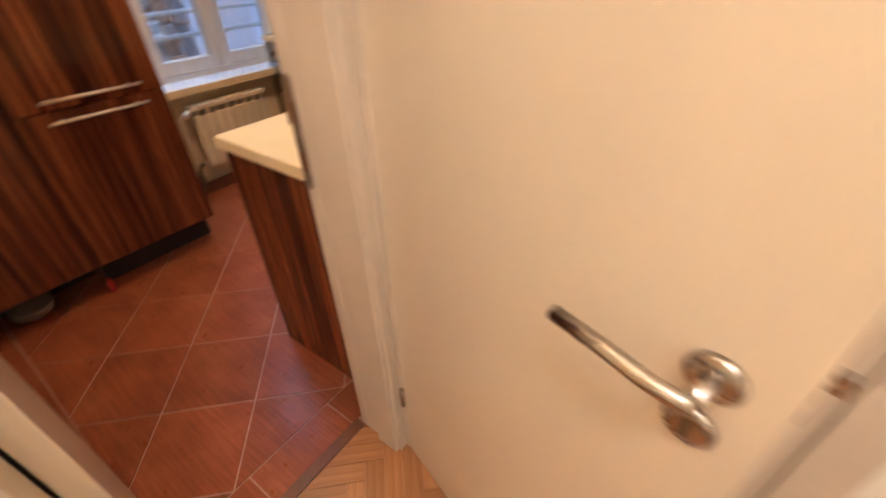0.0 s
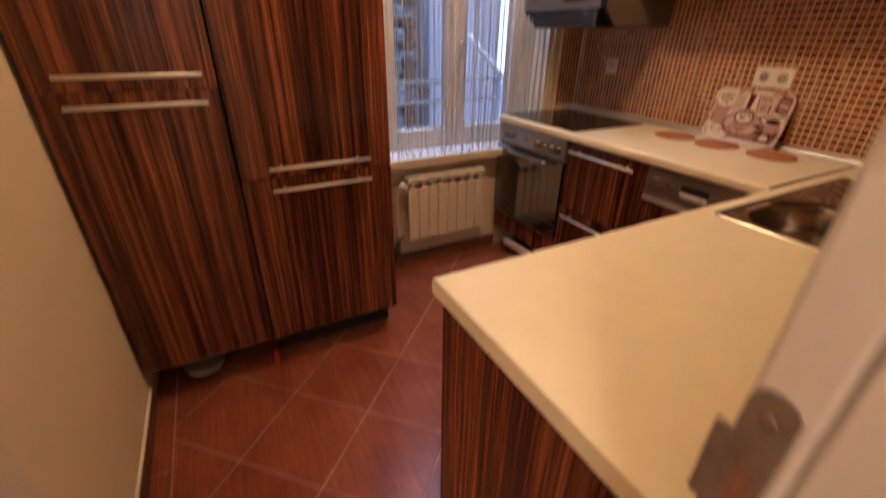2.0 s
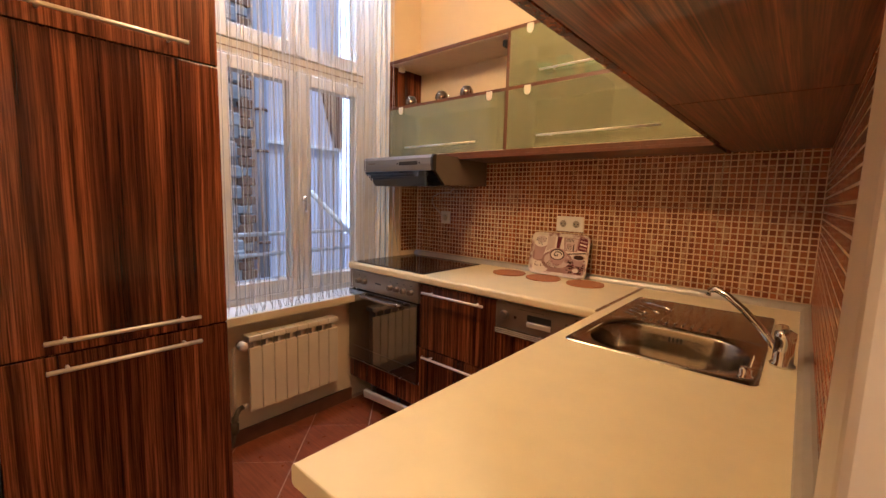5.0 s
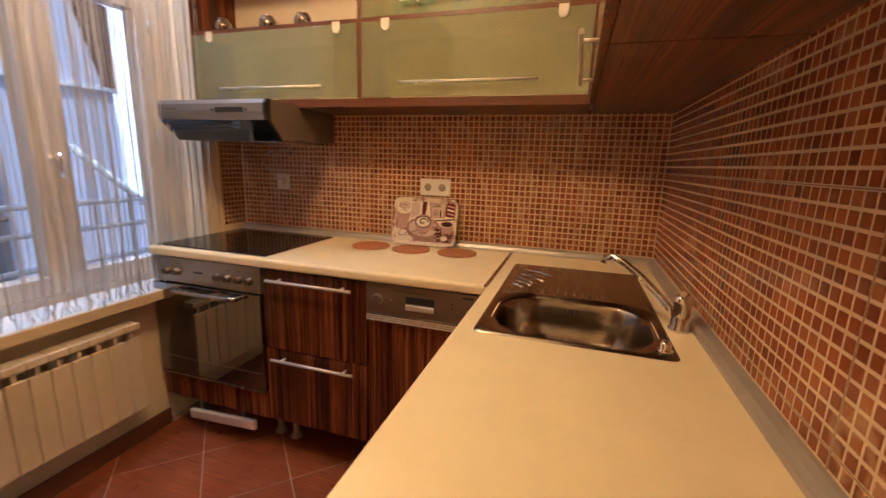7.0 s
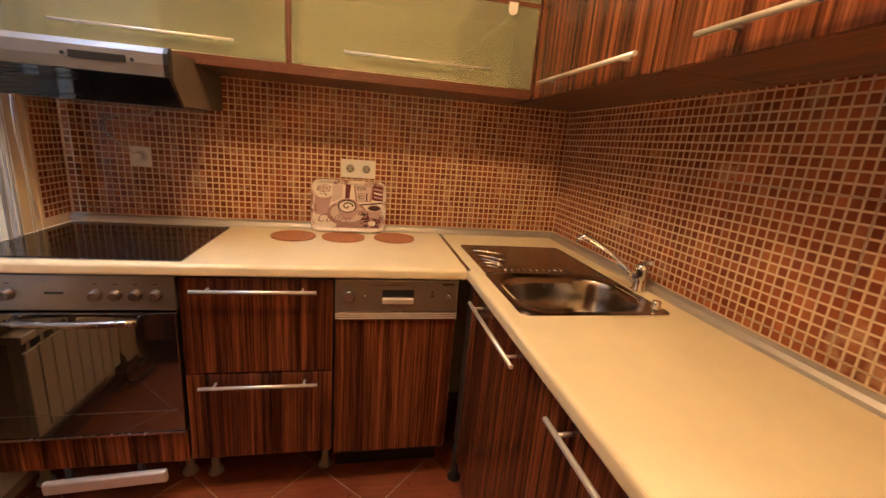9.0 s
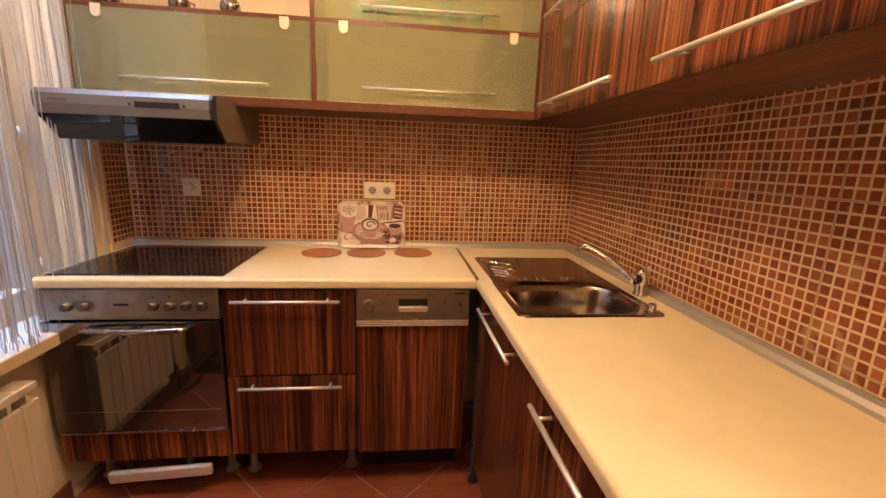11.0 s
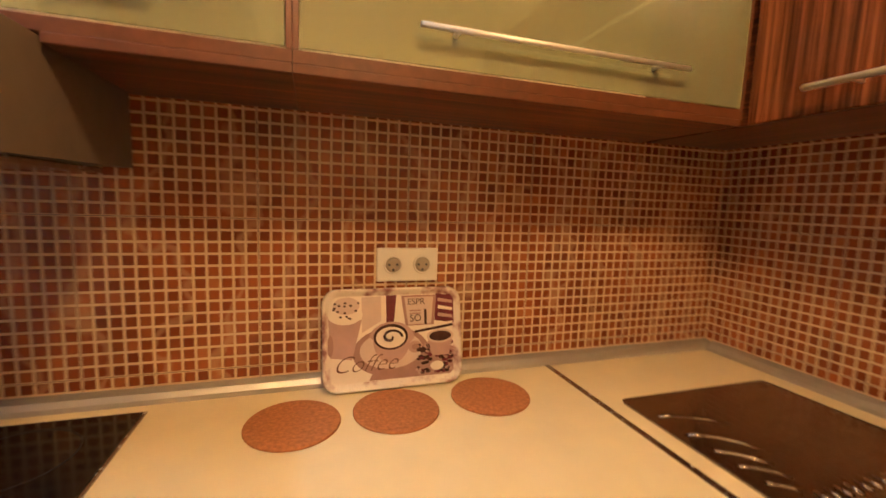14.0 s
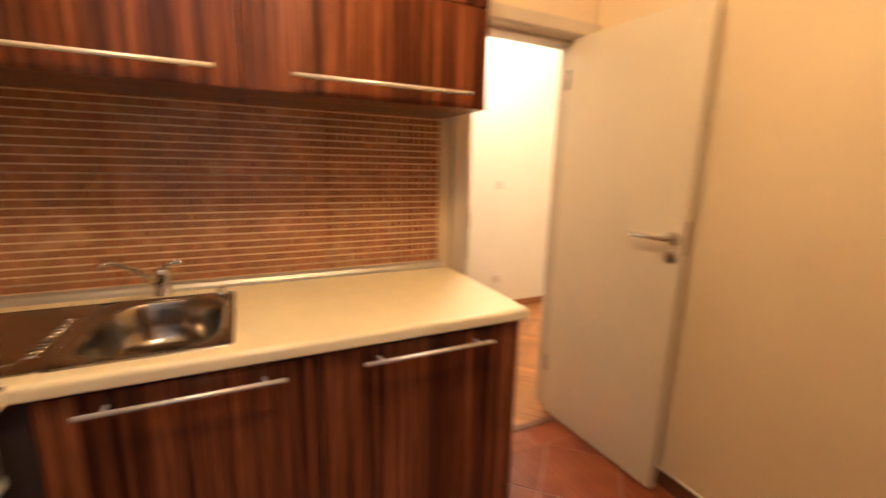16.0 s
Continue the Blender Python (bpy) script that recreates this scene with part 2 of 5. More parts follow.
def floor_tile():
    m, nt, p = mat("terracotta floor tile")
    info = nt.nodes.new("ShaderNodeObjectInfo")
    v = coords(nt)
    a = ramp(nt, noise_fac(nt, v, 6, 3, 0.5), ((0.28, (0.195, 0.048, 0.018)), (0.55, (0.245, 0.068, 0.025)), (0.78, (0.30, 0.093, 0.036))))
    streak = ramp(nt, noise_fac(nt, coords(nt, (5, 110, 5), (0, 0, radians(45))), 1.0, 4), ((0.32, (0.76, 0.74, 0.72)), (0.68, (1.18, 1.18, 1.18))))
    tone = ramp(nt, info.outputs["Random"], ((0, (0.88, 0.88, 0.88)), (1, (1.10, 1.08, 1.06))))
    nt.links.new(mix(nt, 1.0, mix(nt, 1.0, a, streak, "MULTIPLY"), tone, "MULTIPLY"), p.inputs["Base Color"])
    p.inputs["Specular IOR Level"].default_value = 0.32
    r = ramp(nt, noise_fac(nt, v, 26, 4), ((0.3, (0.27,) * 3), (0.7, (0.32,) * 3)))
    nt.links.new(r, p.inputs["Roughness"])
    bump(nt, p, noise_fac(nt, v, 60, 2), 0.03, 0.001)
    return m


FLOOR_TILE = floor_tile()
FLOOR_GROUT = plain("grey-pink floor grout", (0.40, 0.25, 0.185), 0.8, vary=0.15, scale=12)


def oak_plank():
    m, nt, p = mat("oak parquet")
    info = nt.nodes.new("ShaderNodeObjectInfo")
    tc = nt.nodes.new("ShaderNodeTexCoord")
    mp = nt.nodes.new("ShaderNodeMapping")
    mp.inputs["Scale"].default_value = (4, 70, 20)
    nt.links.new(tc.outputs["Object"], mp.inputs["Vector"])
    a = ramp(nt, noise_fac(nt, mp.outputs[0], 1.0, 5), ((0.3, (0.30, 0.130, 0.042)), (0.7, (0.47, 0.235, 0.085))))
    tone = ramp(nt, info.outputs["Random"], ((0, (0.78, 0.74, 0.70)), (1, (1.2, 1.18, 1.15))))
    nt.links.new(mix(nt, 1.0, a, tone, "MULTIPLY"), p.inputs["Base Color"])
    p.inputs["Roughness"].default_value = 0.28
    return m


OAK = oak_plank()
STONE = plain("rough quarry stone", (0.30, 0.31, 0.325), 0.95, vary=0.55, scale=3.2, relief=0.9, relief_scale=14)
COURT_PLASTER = plain("pale courtyard plaster", (0.66, 0.67, 0.78), 0.9, vary=0.10, scale=1.2, relief=0.3, relief_scale=40)
COURT_BROWN = plain("weathered brown wood", (0.20, 0.115, 0.075), 0.8, vary=0.25, scale=4)
COURT_GROUND = plain("courtyard concrete", (0.24, 0.245, 0.25), 0.95, vary=0.2, scale=2)
RAIL_PAINT = plain("pale railing paint", (0.82, 0.85, 0.88), 0.5, vary=0.06)
COURT_PIPE = plain("grey pipe paint", (0.42, 0.42, 0.47), 0.6, vary=0.12, scale=5)
COURT_DARK = plain("dark courtyard window", (0.05, 0.055, 0.065), 0.15)


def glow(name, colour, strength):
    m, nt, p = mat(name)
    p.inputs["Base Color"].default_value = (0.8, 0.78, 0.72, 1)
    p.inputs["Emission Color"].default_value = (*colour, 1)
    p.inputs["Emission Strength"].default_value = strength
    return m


# SKY_GLOW: emission put into the backdrop, the two below are lamps
SKY_GLOW = glow("glowing sky backdrop", (0.66, 0.78, 1.0), 2.2)
OPAL = glow("lit opal glass", LAMP_COLOUR, LAMP_POWER)
HALL_OPAL = glow("lit hall globe", (1.0, 0.74, 0.50), HALL_POWER)

# ---- mesh helpers ----


def box(bm, x0, y0, z0, x1, y1, z1, bevel=0.0, segments=2, mi=0):
    vs = [bm.verts.new((x, y, z)) for z in (z0, z1) for y in (y0, y1) for x in (x0, x1)]
    fs = [bm.faces.new([vs[i] for i in q]) for q in ((0, 2, 3, 1), (4, 5, 7, 6), (0, 1, 5, 4), (2, 6, 7, 3), (0, 4, 6, 2), (1, 3, 7, 5))]
    for f in fs:
        f.material_index = mi
    if bevel:
        es = list({e for f in fs for e in f.edges})
        bmesh.ops.bevel(bm, geom=es, offset=bevel, segments=segments, profile=0.5, affect="EDGES", clamp_overlap=True)
    return bm


def boxes(*rows, bevel=0.0, segments=2):
    bm = bmesh.new()
    for r in rows:
        box(bm, *r, bevel=bevel, segments=segments)
    return bm


def rod(bm, a, b, r, n=12, r2=None, caps=True):
    a, b = Vector(a), Vector(b)
    d = (b - a).normalized()
    u = d.orthogonal().normalized()
    w = d.cross(u)
    rings = []
    for c, rad in ((a, r), (b, r if r2 is None else r2)):
        rings.append([bm.verts.new(c + rad * (math.cos(2 * math.pi * i / n) * u + math.sin(2 * math.pi * i / n) * w)) for i in range(n)])
    for i in range(n):
        f = bm.faces.new((rings[0][i], rings[0][(i + 1) % n], rings[1][(i + 1) % n], rings[1][i]))
        f.smooth = True
    if caps:
        bm.faces.new(rings[0][::-1])
        bm.faces.new(rings[1])
    return bm


def lathe(bm, centre, profile, n=24, axis="z"):
    """A turned shape: profile rows of (radius, height)."""
    cx, cy, cz = centre
    rings = []
    for r, h in profile:
        ring = []
        for i in range(n):
            a = 2 * math.pi * i / n
            p = (r * math.cos(a), r * math.sin(a), h)
            if axis == "y":
                p = (p[0], p[2], p[1])
            elif axis == "x":
                p = (p[2], p[0], p[1])
            ring.append(bm.verts.new((cx + p[0], cy + p[1], cz + p[2])))
        rings.append(ring)
    for ra, rb in zip(rings, rings[1:]):
        for i in range(n):
            f = bm.faces.new((ra[i], ra[(i + 1) % n], rb[(i + 1) % n], rb[i]))
            f.smooth = True
    bm.faces.new(rings[0][::-1])
    bm.faces.new(rings[-1])
    return bm


def tube(bm, pts, r, n=8):
    """A bent pipe through the points."""
    pts = [Vector(p) for p in pts]
    rings = []
    for i, p in enumerate(pts):
        d = (pts[min(i + 1, len(pts) - 1)] - pts[max(i - 1, 0)]).normalized()
        ref = Vector((0, 0, 1)) if abs(d.z) < 0.9 else Vector((1, 0, 0))
        u = d.cross(ref).normalized()
        w = d.cross(u)
        rings.append([bm.verts.new(p + r * (math.cos(2 * math.pi * k / n) * u + math.sin(2 * math.pi * k / n) * w)) for k in range(n)])
    for ra, rb in zip(rings, rings[1:]):
        for k in range(n):
            f = bm.faces.new((ra[k], ra[(k + 1) % n], rb[(k + 1) % n], rb[k]))
            f.smooth = True
    bm.faces.new(rings[0][::-1])
    bm.faces.new(rings[-1])
    return bm


def prism(bm, outline, axis, lo, hi, mi=0):
    """Extrudes an outline (pairs in the other two axes, in their order) along an axis."""
    def at(p, q):
        return {"x": (q, *p), "y": (p[0], q, p[1]), "z": (*p, q)}[axis]
    a = [bm.verts.new(at(p, lo)) for p in outline]
    b = [bm.verts.new(at(p, hi)) for p in outline]
    n = len(outline)
    fs = [bm.faces.new((a[i], a[(i + 1) % n], b[(i + 1) % n], b[i])) for i in range(n)]
    fs += [bm.faces.new(a[::-1]), bm.faces.new(b)]
    for f in fs:
        f.material_index = mi
    bmesh.ops.recalc_face_normals(bm, faces=fs)
    return bm


def rrect(x0, y0, x1, y1, r, n=5):
    """A rounded rectangle's outline."""
    out = []
    for cx, cy, s in ((x1 - r, y1 - r, 0), (x0 + r, y1 - r, 90), (x0 + r, y0 + r, 180), (x1 - r, y0 + r, 270)):
        for i in range(n + 1):
            a = radians(s + 90 * i / n)
            out.append((cx + r * math.cos(a), cy + r * math.sin(a)))
    return out


def ellipse(cx, cy, rx, ry, n=28, a0=0.0, a1=360.0):
    return [(cx + rx * math.cos(radians(a0 + (a1 - a0) * i / n)), cy + ry * math.sin(radians(a0 + (a1 - a0) * i / n))) for i in range(n)]


def finish(name, bm, material):
    me = bpy.data.meshes.new(name)
    bm.normal_update()
    bm.to_mesh(me)
    bm.free()
    for m in (material if isinstance(material, (list, tuple)) else [material]):
        me.materials.append(m)
    return me


def world_loc(ob):
    v = Vector((0, 0, 0))
    while ob:
        v += ob.location
        ob = ob.parent
    return v


def thing(name, loc, label, category, group=""):
    e = new(name)
    e.location = loc
    e.empty_display_size = 0.1
    return tagged(e, label, category, group)


def part(name, bm, material, parent, label="", local=False):
    """One mesh under a thing or part. The bmesh is in world metres unless local."""
    if not local:
        bmesh.ops.translate(bm, verts=bm.verts, vec=-world_loc(parent))
    ob = new(name, finish(name, bm, material))
    ob.parent = parent
    return tagged(ob, label) if label else ob


def single(name, bm, material, label, category, loc=None, group="", kind=""):
    """A thing of one mesh, its origin at loc."""
    loc = Vector(loc or (0, 0, 0))
    bmesh.ops.translate(bm, verts=bm.verts, vec=-loc)
    ob = new(name, finish(name, bm, material))
    ob.location = loc
    return tagged(ob, label, category, group, kind)


def structure(name, bm, material, label):
    ob = new(name, finish(name, bm, material))
    return tagged(ob, label, "", "", "structure")


def bar_handle(parent, a, b, out, label="slim brushed metal bar handle", radius=0.006):
    """A bar on two posts; a and b are the ends of the bar, out the way from the front to the bar."""
    a, b, out = Vector(a), Vector(b), Vector(out)
    bm = bmesh.new()
    rod(bm, a, b, radius, 12)
    for k in (0.12, 0.88):
        c = a.lerp(b, k)
        rod(bm, c - out, c, 0.0045, 8)
    return part("handle", bm, ALU, parent, label)

# ---- large structure ----
XW, YS, ZC = -2.15, -2.588, 3.0           # window wall, south wall, ceiling
DOOR_N, DOOR_S, DOOR_H = -1.912, -2.528, 1.925
WALL_E = 0.165                            # hall face of the door wall
HALL_E, HALL_S, HALL_N = 1.58, -4.6, -1.885
WIN_S, WIN_N, WIN_B, WIN_T = -1.42, -0.26, 0.66, 2.86

structure("wall_north", boxes((-2.6, 0.012, 0, 0.30, 0.25, ZC)), WALL, "warm cream painted wall above the backsplash")
structure("wall_east", boxes((0.012, DOOR_N + 0.03, 0, WALL_E, 0.012, ZC), (0.012, DOOR_S - 0.03, DOOR_H + 0.03, WALL_E, DOOR_N + 0.03, ZC),
                             (0.012, HALL_S, 0, WALL_E, DOOR_S - 0.03, ZC)), WALL, "cream painted wall with the doorway to the hall")
structure("wall_south", boxes((-2.75, YS - 0.2, 0, 0.012, YS, ZC)), WALL, "plain cream painted wall behind the open door")
structure("wall_west", boxes((-2.55, YS, 0, XW, WIN_S, ZC), (-2.55, WIN_N, 0, XW, 0.012, ZC), (-2.55, WIN_S, 0, XW - 0.03, WIN_N, WIN_B), (-2.55, WIN_S, WIN_T, XW, WIN_N, ZC)),
          WALL, "thick cream painted outer wall with the deep window recess")
structure("ceiling", boxes((-2.75, HALL_S - 0.2, ZC, HALL_E + 0.2, 0.25, ZC + 0.15)), CEIL, "white painted ceiling")
structure("wall_hall_east", boxes((HALL_E, HALL_S, 0, HALL_E + 0.15, HALL_N + 1.2, ZC)), HALL_WALL, "bright pale painted hall wall")
structure("wall_hall_south", boxes((WALL_E, HALL_S - 0.15, 0, HALL_E, HALL_S, ZC)), HALL_WALL, "pale painted end wall of the hall")
structure("wall_hall_north", boxes((WALL_E, HALL_N + 0.02, DOOR_H + 0.05, HALL_E, HALL_N + 0.15, ZC), (0.93, HALL_N + 0.02, 0, HALL_E, HALL_N + 0.15, DOOR_H + 0.05)),
          HALL_WALL, "pale painted hall wall around a second doorway")
structure("wall_side_room", boxes((WALL_E, HALL_N + 1.2, 0, HALL_E + 0.15, HALL_N + 1.3, ZC)), HALL_WALL, "plain wall of the room behind the second door")
structure("skirting_south", boxes((-1.55, YS, 0.0, -0.0, YS + 0.011, 0.072), bevel=0.002), BASE_BROWN, "dark brown tile skirting")
structure("skirting_bead", boxes((-1.55, YS, 0.0722, -0.0, YS + 0.010, 0.081), bevel=0.002), WHITE_PL, "pale filler line along the top of the skirting")
structure("skirting_west", boxes((XW, -1.545, 0.0, XW + 0.011, -0.57, 0.08), bevel=0.002), BASE_BROWN, "dark brown tile skirting below the window")
structure("skirting_hall", boxes((HALL_E - 0.016, HALL_S, 0.0, HALL_E, HALL_N, 0.065), bevel=0.003), OAK_SKIRT, "varnished oak skirting in the hall")


# ---- backsplash base (the mosaic pieces follow at the end) ----
SP_B, SP_T, PITCH, TILE = 0.925, 1.556, 0.0254, 0.0200
back_n = structure("backsplash_north", boxes((XW, 0.0, 0.88, 0.0, 0.012, SP_T)), GROUT, "brown and cream mosaic tile backsplash behind the hob")
back_e = structure("backsplash_east", boxes((0.0, -1.80, 0.88, 0.012, 0.0, SP_T)), GROUT, "brown and cream mosaic tile backsplash behind the sink")
back_w = structure("backsplash_west", boxes((XW, -0.165, 0.88, XW + 0.008, 0.0, SP_T)), GROUT, "narrow mosaic tile return beside the window")

# ---- doorway to the hall ----
fr = structure("door_frame", boxes(
    (0.001, DOOR_N, 0, WALL_E - 0.02, DOOR_N + 0.03, DOOR_H), (-0.010, DOOR_S - 0.03, 0, WALL_E + 0.01, DOOR_S, DOOR_H), (-0.010, DOOR_S - 0.03, DOOR_H, WALL_E + 0.01, DOOR_N + 0.03, DOOR_H + 0.03),
    bevel=0.003), FRAME_WHITE, "white painted kitchen door frame")
part("stop_strip", boxes((0.055, DOOR_N - 0.012, 0, WALL_E - 0.03, DOOR_N, DOOR_H), (0.058, DOOR_S, 0, WALL_E, DOOR_S + 0.010, DOOR_H), (0.055, DOOR_S + 0.012, DOOR_H - 0.012, WALL_E, DOOR_N - 0.012, DOOR_H), bevel=0.002), FRAME_WHITE, fr)
part("architrave", boxes((-0.034, DOOR_N + 0.0, 0, 0.0, DOOR_N + 0.078, DOOR_H + 0.06), (-0.022, DOOR_S - 0.075, 0, 0.0, DOOR_S - 0.004, DOOR_H + 0.06), (-0.030, DOOR_S - 0.004, DOOR_H + 0.004, 0.0, DOOR_N - 0.001, DOOR_H + 0.06), bevel=0.004), FRAME_WHITE, fr)
part("architrave", boxes((WALL_E + 0.0, DOOR_S - 0.09, 0, WALL_E + 0.016, DOOR_S - 0.03, DOOR_H + 0.07), bevel=0.004), FRAME_WHITE, fr)
part("seal_gap", boxes((0.010, DOOR_S + 0.0005, 0.0, 0.0575, DOOR_S + 0.0085, DOOR_H)), SEAL, fr)
bm = bmesh.new()
prism(bm, rrect(-0.0325, 0.925, -0.0075, 1.166, 0.012), "y", DOOR_N - 0.0025, DOOR_N + 0.001)
sp = part("strike_plate", bm, STRIKE, fr, "tarnished steel strike plate with two slots")
part("lip", boxes((-0.0415, DOOR_N - 0.0030, 1.066, -0.0320, DOOR_N + 0.001, 1.130), bevel=0.001), STRIKE, sp)
for za, zb in ((1.074, 1.112), (0.967, 1.010)):
    part("slot", boxes((-0.024, DOOR_N - 0.003, za, -0.014, DOOR_N - 0.0005, zb)), SLOT_WOOD, sp)
for zc in (1.148, 1.040, 0.935):
    part("screw", lathe(bmesh.new(), (-0.020, DOOR_N - 0.0025, zc), ((0.0045, 0.0), (0.004, -0.001), (0.0015, -0.0008)), 12, "y"), STRIKE, sp)


def lever_set(parent, x, z, y, side, lever_to, metal, with_key=True):
    """A lever handle with round roses on a leaf's face: side is the face's outward y, lever_to the x way of the lever."""
    bm = lathe(bmesh.new(), (x, y, z), ((0.0265, 0.0), (0.0265, side * 0.006), (0.023, side * 0.009), (0.011, side * 0.010)), 24, "y")
    part("rose", bm, metal, parent, "", True)
    bm = bmesh.new()
    rod(bm, (x, y, z), (x, y + side * 0.045, z), 0.010, 14)
    tube(bm, [(x + lever_to * k, y + side * (0.045 + e), z) for k, e in ((-0.004, 0.0), (0.012, 0.006), (0.035, 0.008), (0.08, 0.006), (0.145, 0.006))], 0.0095, 12)
    part("lever", bm, metal, parent, "satin chrome lever", True)
    if with_key:
        bm = lathe(bmesh.new(), (x, y, z - 0.072), ((0.0255, 0.0), (0.0255, side * 0.006), (0.022, side * 0.009), (0.012, side * 0.0095)), 24, "y")
        k = part("key_rose", bm, metal, parent, "", True)
        bm = boxes((x - 0.003, y + side * 0.008, z - 0.085, x + 0.003, y + side * 0.0105, z - 0.062)) if side > 0 else boxes((x - 0.003, y + side * 0.0105, z - 0.085, x + 0.003, y + side * 0.008, z - 0.062))
        part("keyhole", bm, BLACK, k, "", True)


def leaf(name, hinge, turn, width, label, lever_z=1.03):
    """A flush door leaf; it reaches from its hinge along its own +x; its seen face is at y = 0 looking to +y side."""
    d = thing(name, hinge, label, "door")
    d.rotation_euler = (0, 0, radians(turn))
    d["kind"] = "structure"
    return d


# kitchen leaf, swung in against the south wall: local x runs from the hinge to the free edge
kd = leaf("door_1", (0.045, -2.475, 0), 180 + 2.6, 0.665, "white flush kitchen door standing open against the wall")
part("panel", boxes((0.0, 0.0, 0.008, 0.662, 0.04, 1.925), bevel=0.003), DOOR_WHITE, kd, "", True)
lever_set(kd, 0.622, 1.08, 0.0, -1, -1, STEEL)
part("latch", boxes((0.6615, 0.010, 1.02, 0.664, 0.030, 1.15)), STEEL, kd, "", True)
for z in (0.25, 1.70):
    part("hinge", rod(bmesh.new(), (0.004, -0.006, z), (0.004, -0.006, z + 0.09), 0.007, 12), STEEL, kd, "", True)

# second door in the hall, ajar towards the kitchen doorway
hd = leaf("door_2", (0.168, -1.888, 0), -17.0, 0.72, "white flush hall door left ajar beside the kitchen doorway")
part("panel", boxes((0.0, 0.0, 0.008, 0.676, 0.04, 1.96), bevel=0.003), DOOR_WHITE, hd, "", True)
lever_set(hd, 0.616, 1.030, 0.0, -1, -1, STEEL)
part("latch", boxes((0.675, 0.012, 1.02, 0.678, 0.030, 1.155), (0.677, 0.015, 1.065, 0.689, 0.027, 1.085)), STEEL, hd, "", True)
for z in (0.25, 1.70):
    part("hinge", rod(bmesh.new(), (-0.004, -0.006, z), (-0.004, -0.006, z + 0.075), 0.0075, 12), STEEL, hd, "", True)
f2 = structure("door_frame_hall", boxes((WALL_E - 0.02, HALL_N, 0, WALL_E + 0.0, HALL_N + 0.16, DOOR_H + 0.03), (0.857, HALL_N - 0.005, 0, 0.935, HALL_N + 0.16, DOOR_H + 0.03), (WALL_E, HALL_N - 0.003, DOOR_H + 0.03, 0.935, HALL_N + 0.16, DOOR_H + 0.06), bevel=0.003), FRAME_WHITE, "white painted frame of the second door")
part("architrave", boxes((0.91, HALL_N - 0.014, 0, 0.975, HALL_N + 0.018, DOOR_H + 0.10), bevel=0.004), FRAME_WHITE, f2)
for yy, zz, nm in ((-3.12, 1.17, "light_switch"), (-3.14, 0.30, "wall_socket")):
    s = single(nm, boxes((HALL_E - 0.012, yy - 0.04, zz - 0.04, HALL_E, yy + 0.04, zz + 0.04), bevel=0.004), WHITE_PL, "white plastic plate on the pale hall wall", "switch" if zz > 1 else "socket", (HALL_E, yy, zz))
    part("rocker" if zz > 1 else "insert", boxes((HALL_E - 0.017, yy - 0.022, zz - 0.028, HALL_E - 0.0115, yy + 0.022, zz + 0.028), bevel=0.003), WHITE_PL, s)
hl = thing("ceiling_light", (HALL_LAMP[0], HALL_LAMP[1], ZC), "lit round opal ceiling light of the hall", "lamp")
part("mount", lathe(bmesh.new(), (HALL_LAMP[0], HALL_LAMP[1], ZC), ((0.08, 0.0), (0.08, -0.03), (0.05, -0.08), (0.05, -0.1))), STEEL, hl)
part("shade", lathe(bmesh.new(), HALL_LAMP, ((0.05, 0.11), (0.11, 0.08), (0.14, 0.0), (0.12, -0.07), (0.06, -0.12), (0.01, -0.13))), HALL_OPAL, hl)

# ---- window ----
GX = -2.33                                # plane of the panes
win = structure("window_1", boxes((GX - 0.05, WIN_S, WIN_B, GX + 0.045, WIN_S + 0.14, WIN_T), (GX - 0.05, WIN_N - 0.11, WIN_B, GX + 0.045, WIN_N, WIN_T), (GX - 0.05, WIN_S + 0.14, WIN_B, GX + 0.045, WIN_N - 0.11, 0.735),
                                  (GX - 0.05, WIN_S + 0.14, 1.985, GX + 0.045, WIN_N - 0.11, 2.06), (GX - 0.05, WIN_S + 0.14, WIN_T - 0.05, GX + 0.045, WIN_N - 0.11, WIN_T), bevel=0.006), WINDOW_WHITE, "old white painted casement window with a transom above")
YM = -0.826


def sash(y0, y1, z0, z1, st=0.062, rail=0.075):
    s = part("sash", boxes((GX - 0.02, y0, z0, GX + 0.055, y0 + st, z1), (GX - 0.02, y1 - st, z0, GX + 0.055, y1, z1), (GX - 0.02, y0 + st, z0, GX + 0.055, y1 - st, z0 + rail), (GX - 0.02, y0 + st, z1 - rail + 0.01, GX + 0.055, y1 - st, z1), bevel=0.005), WINDOW_WHITE, win)
    p = part("pane", boxes((GX - 0.002, y0 + st - 0.005, z0 + rail - 0.005, GX + 0.002, y1 - st + 0.005, z1 - rail + 0.015)), GLASS, s)
    p.visible_shadow = False
    return s


sash(WIN_S + 0.145, YM - 0.004, 0.738, 1.983)
sr = sash(YM + 0.004, WIN_N - 0.115, 0.738, 1.983)
sash(WIN_S + 0.145, YM - 0.004, 2.063, WIN_T - 0.053)
sash(YM + 0.004, WIN_N - 0.115, 2.063, WIN_T - 0.053)
part("cover_strip", boxes((GX + 0.055, YM - 0.022, 0.74, GX + 0.068, YM + 0.022, 1.98), (GX + 0.055, YM - 0.022, 2.066, GX + 0.068, YM + 0.022, WIN_T - 0.055), bevel=0.004), WINDOW_WHITE, win)
bm = bmesh.new()
rod(bm, (GX + 0.06, YM, 1.27), (GX + 0.10, YM, 1.27), 0.009, 12)
tube(bm, [(GX + 0.098, YM, 1.29), (GX + 0.102, YM, 1.26), (GX + 0.098, YM, 1.20)], 0.007, 10)
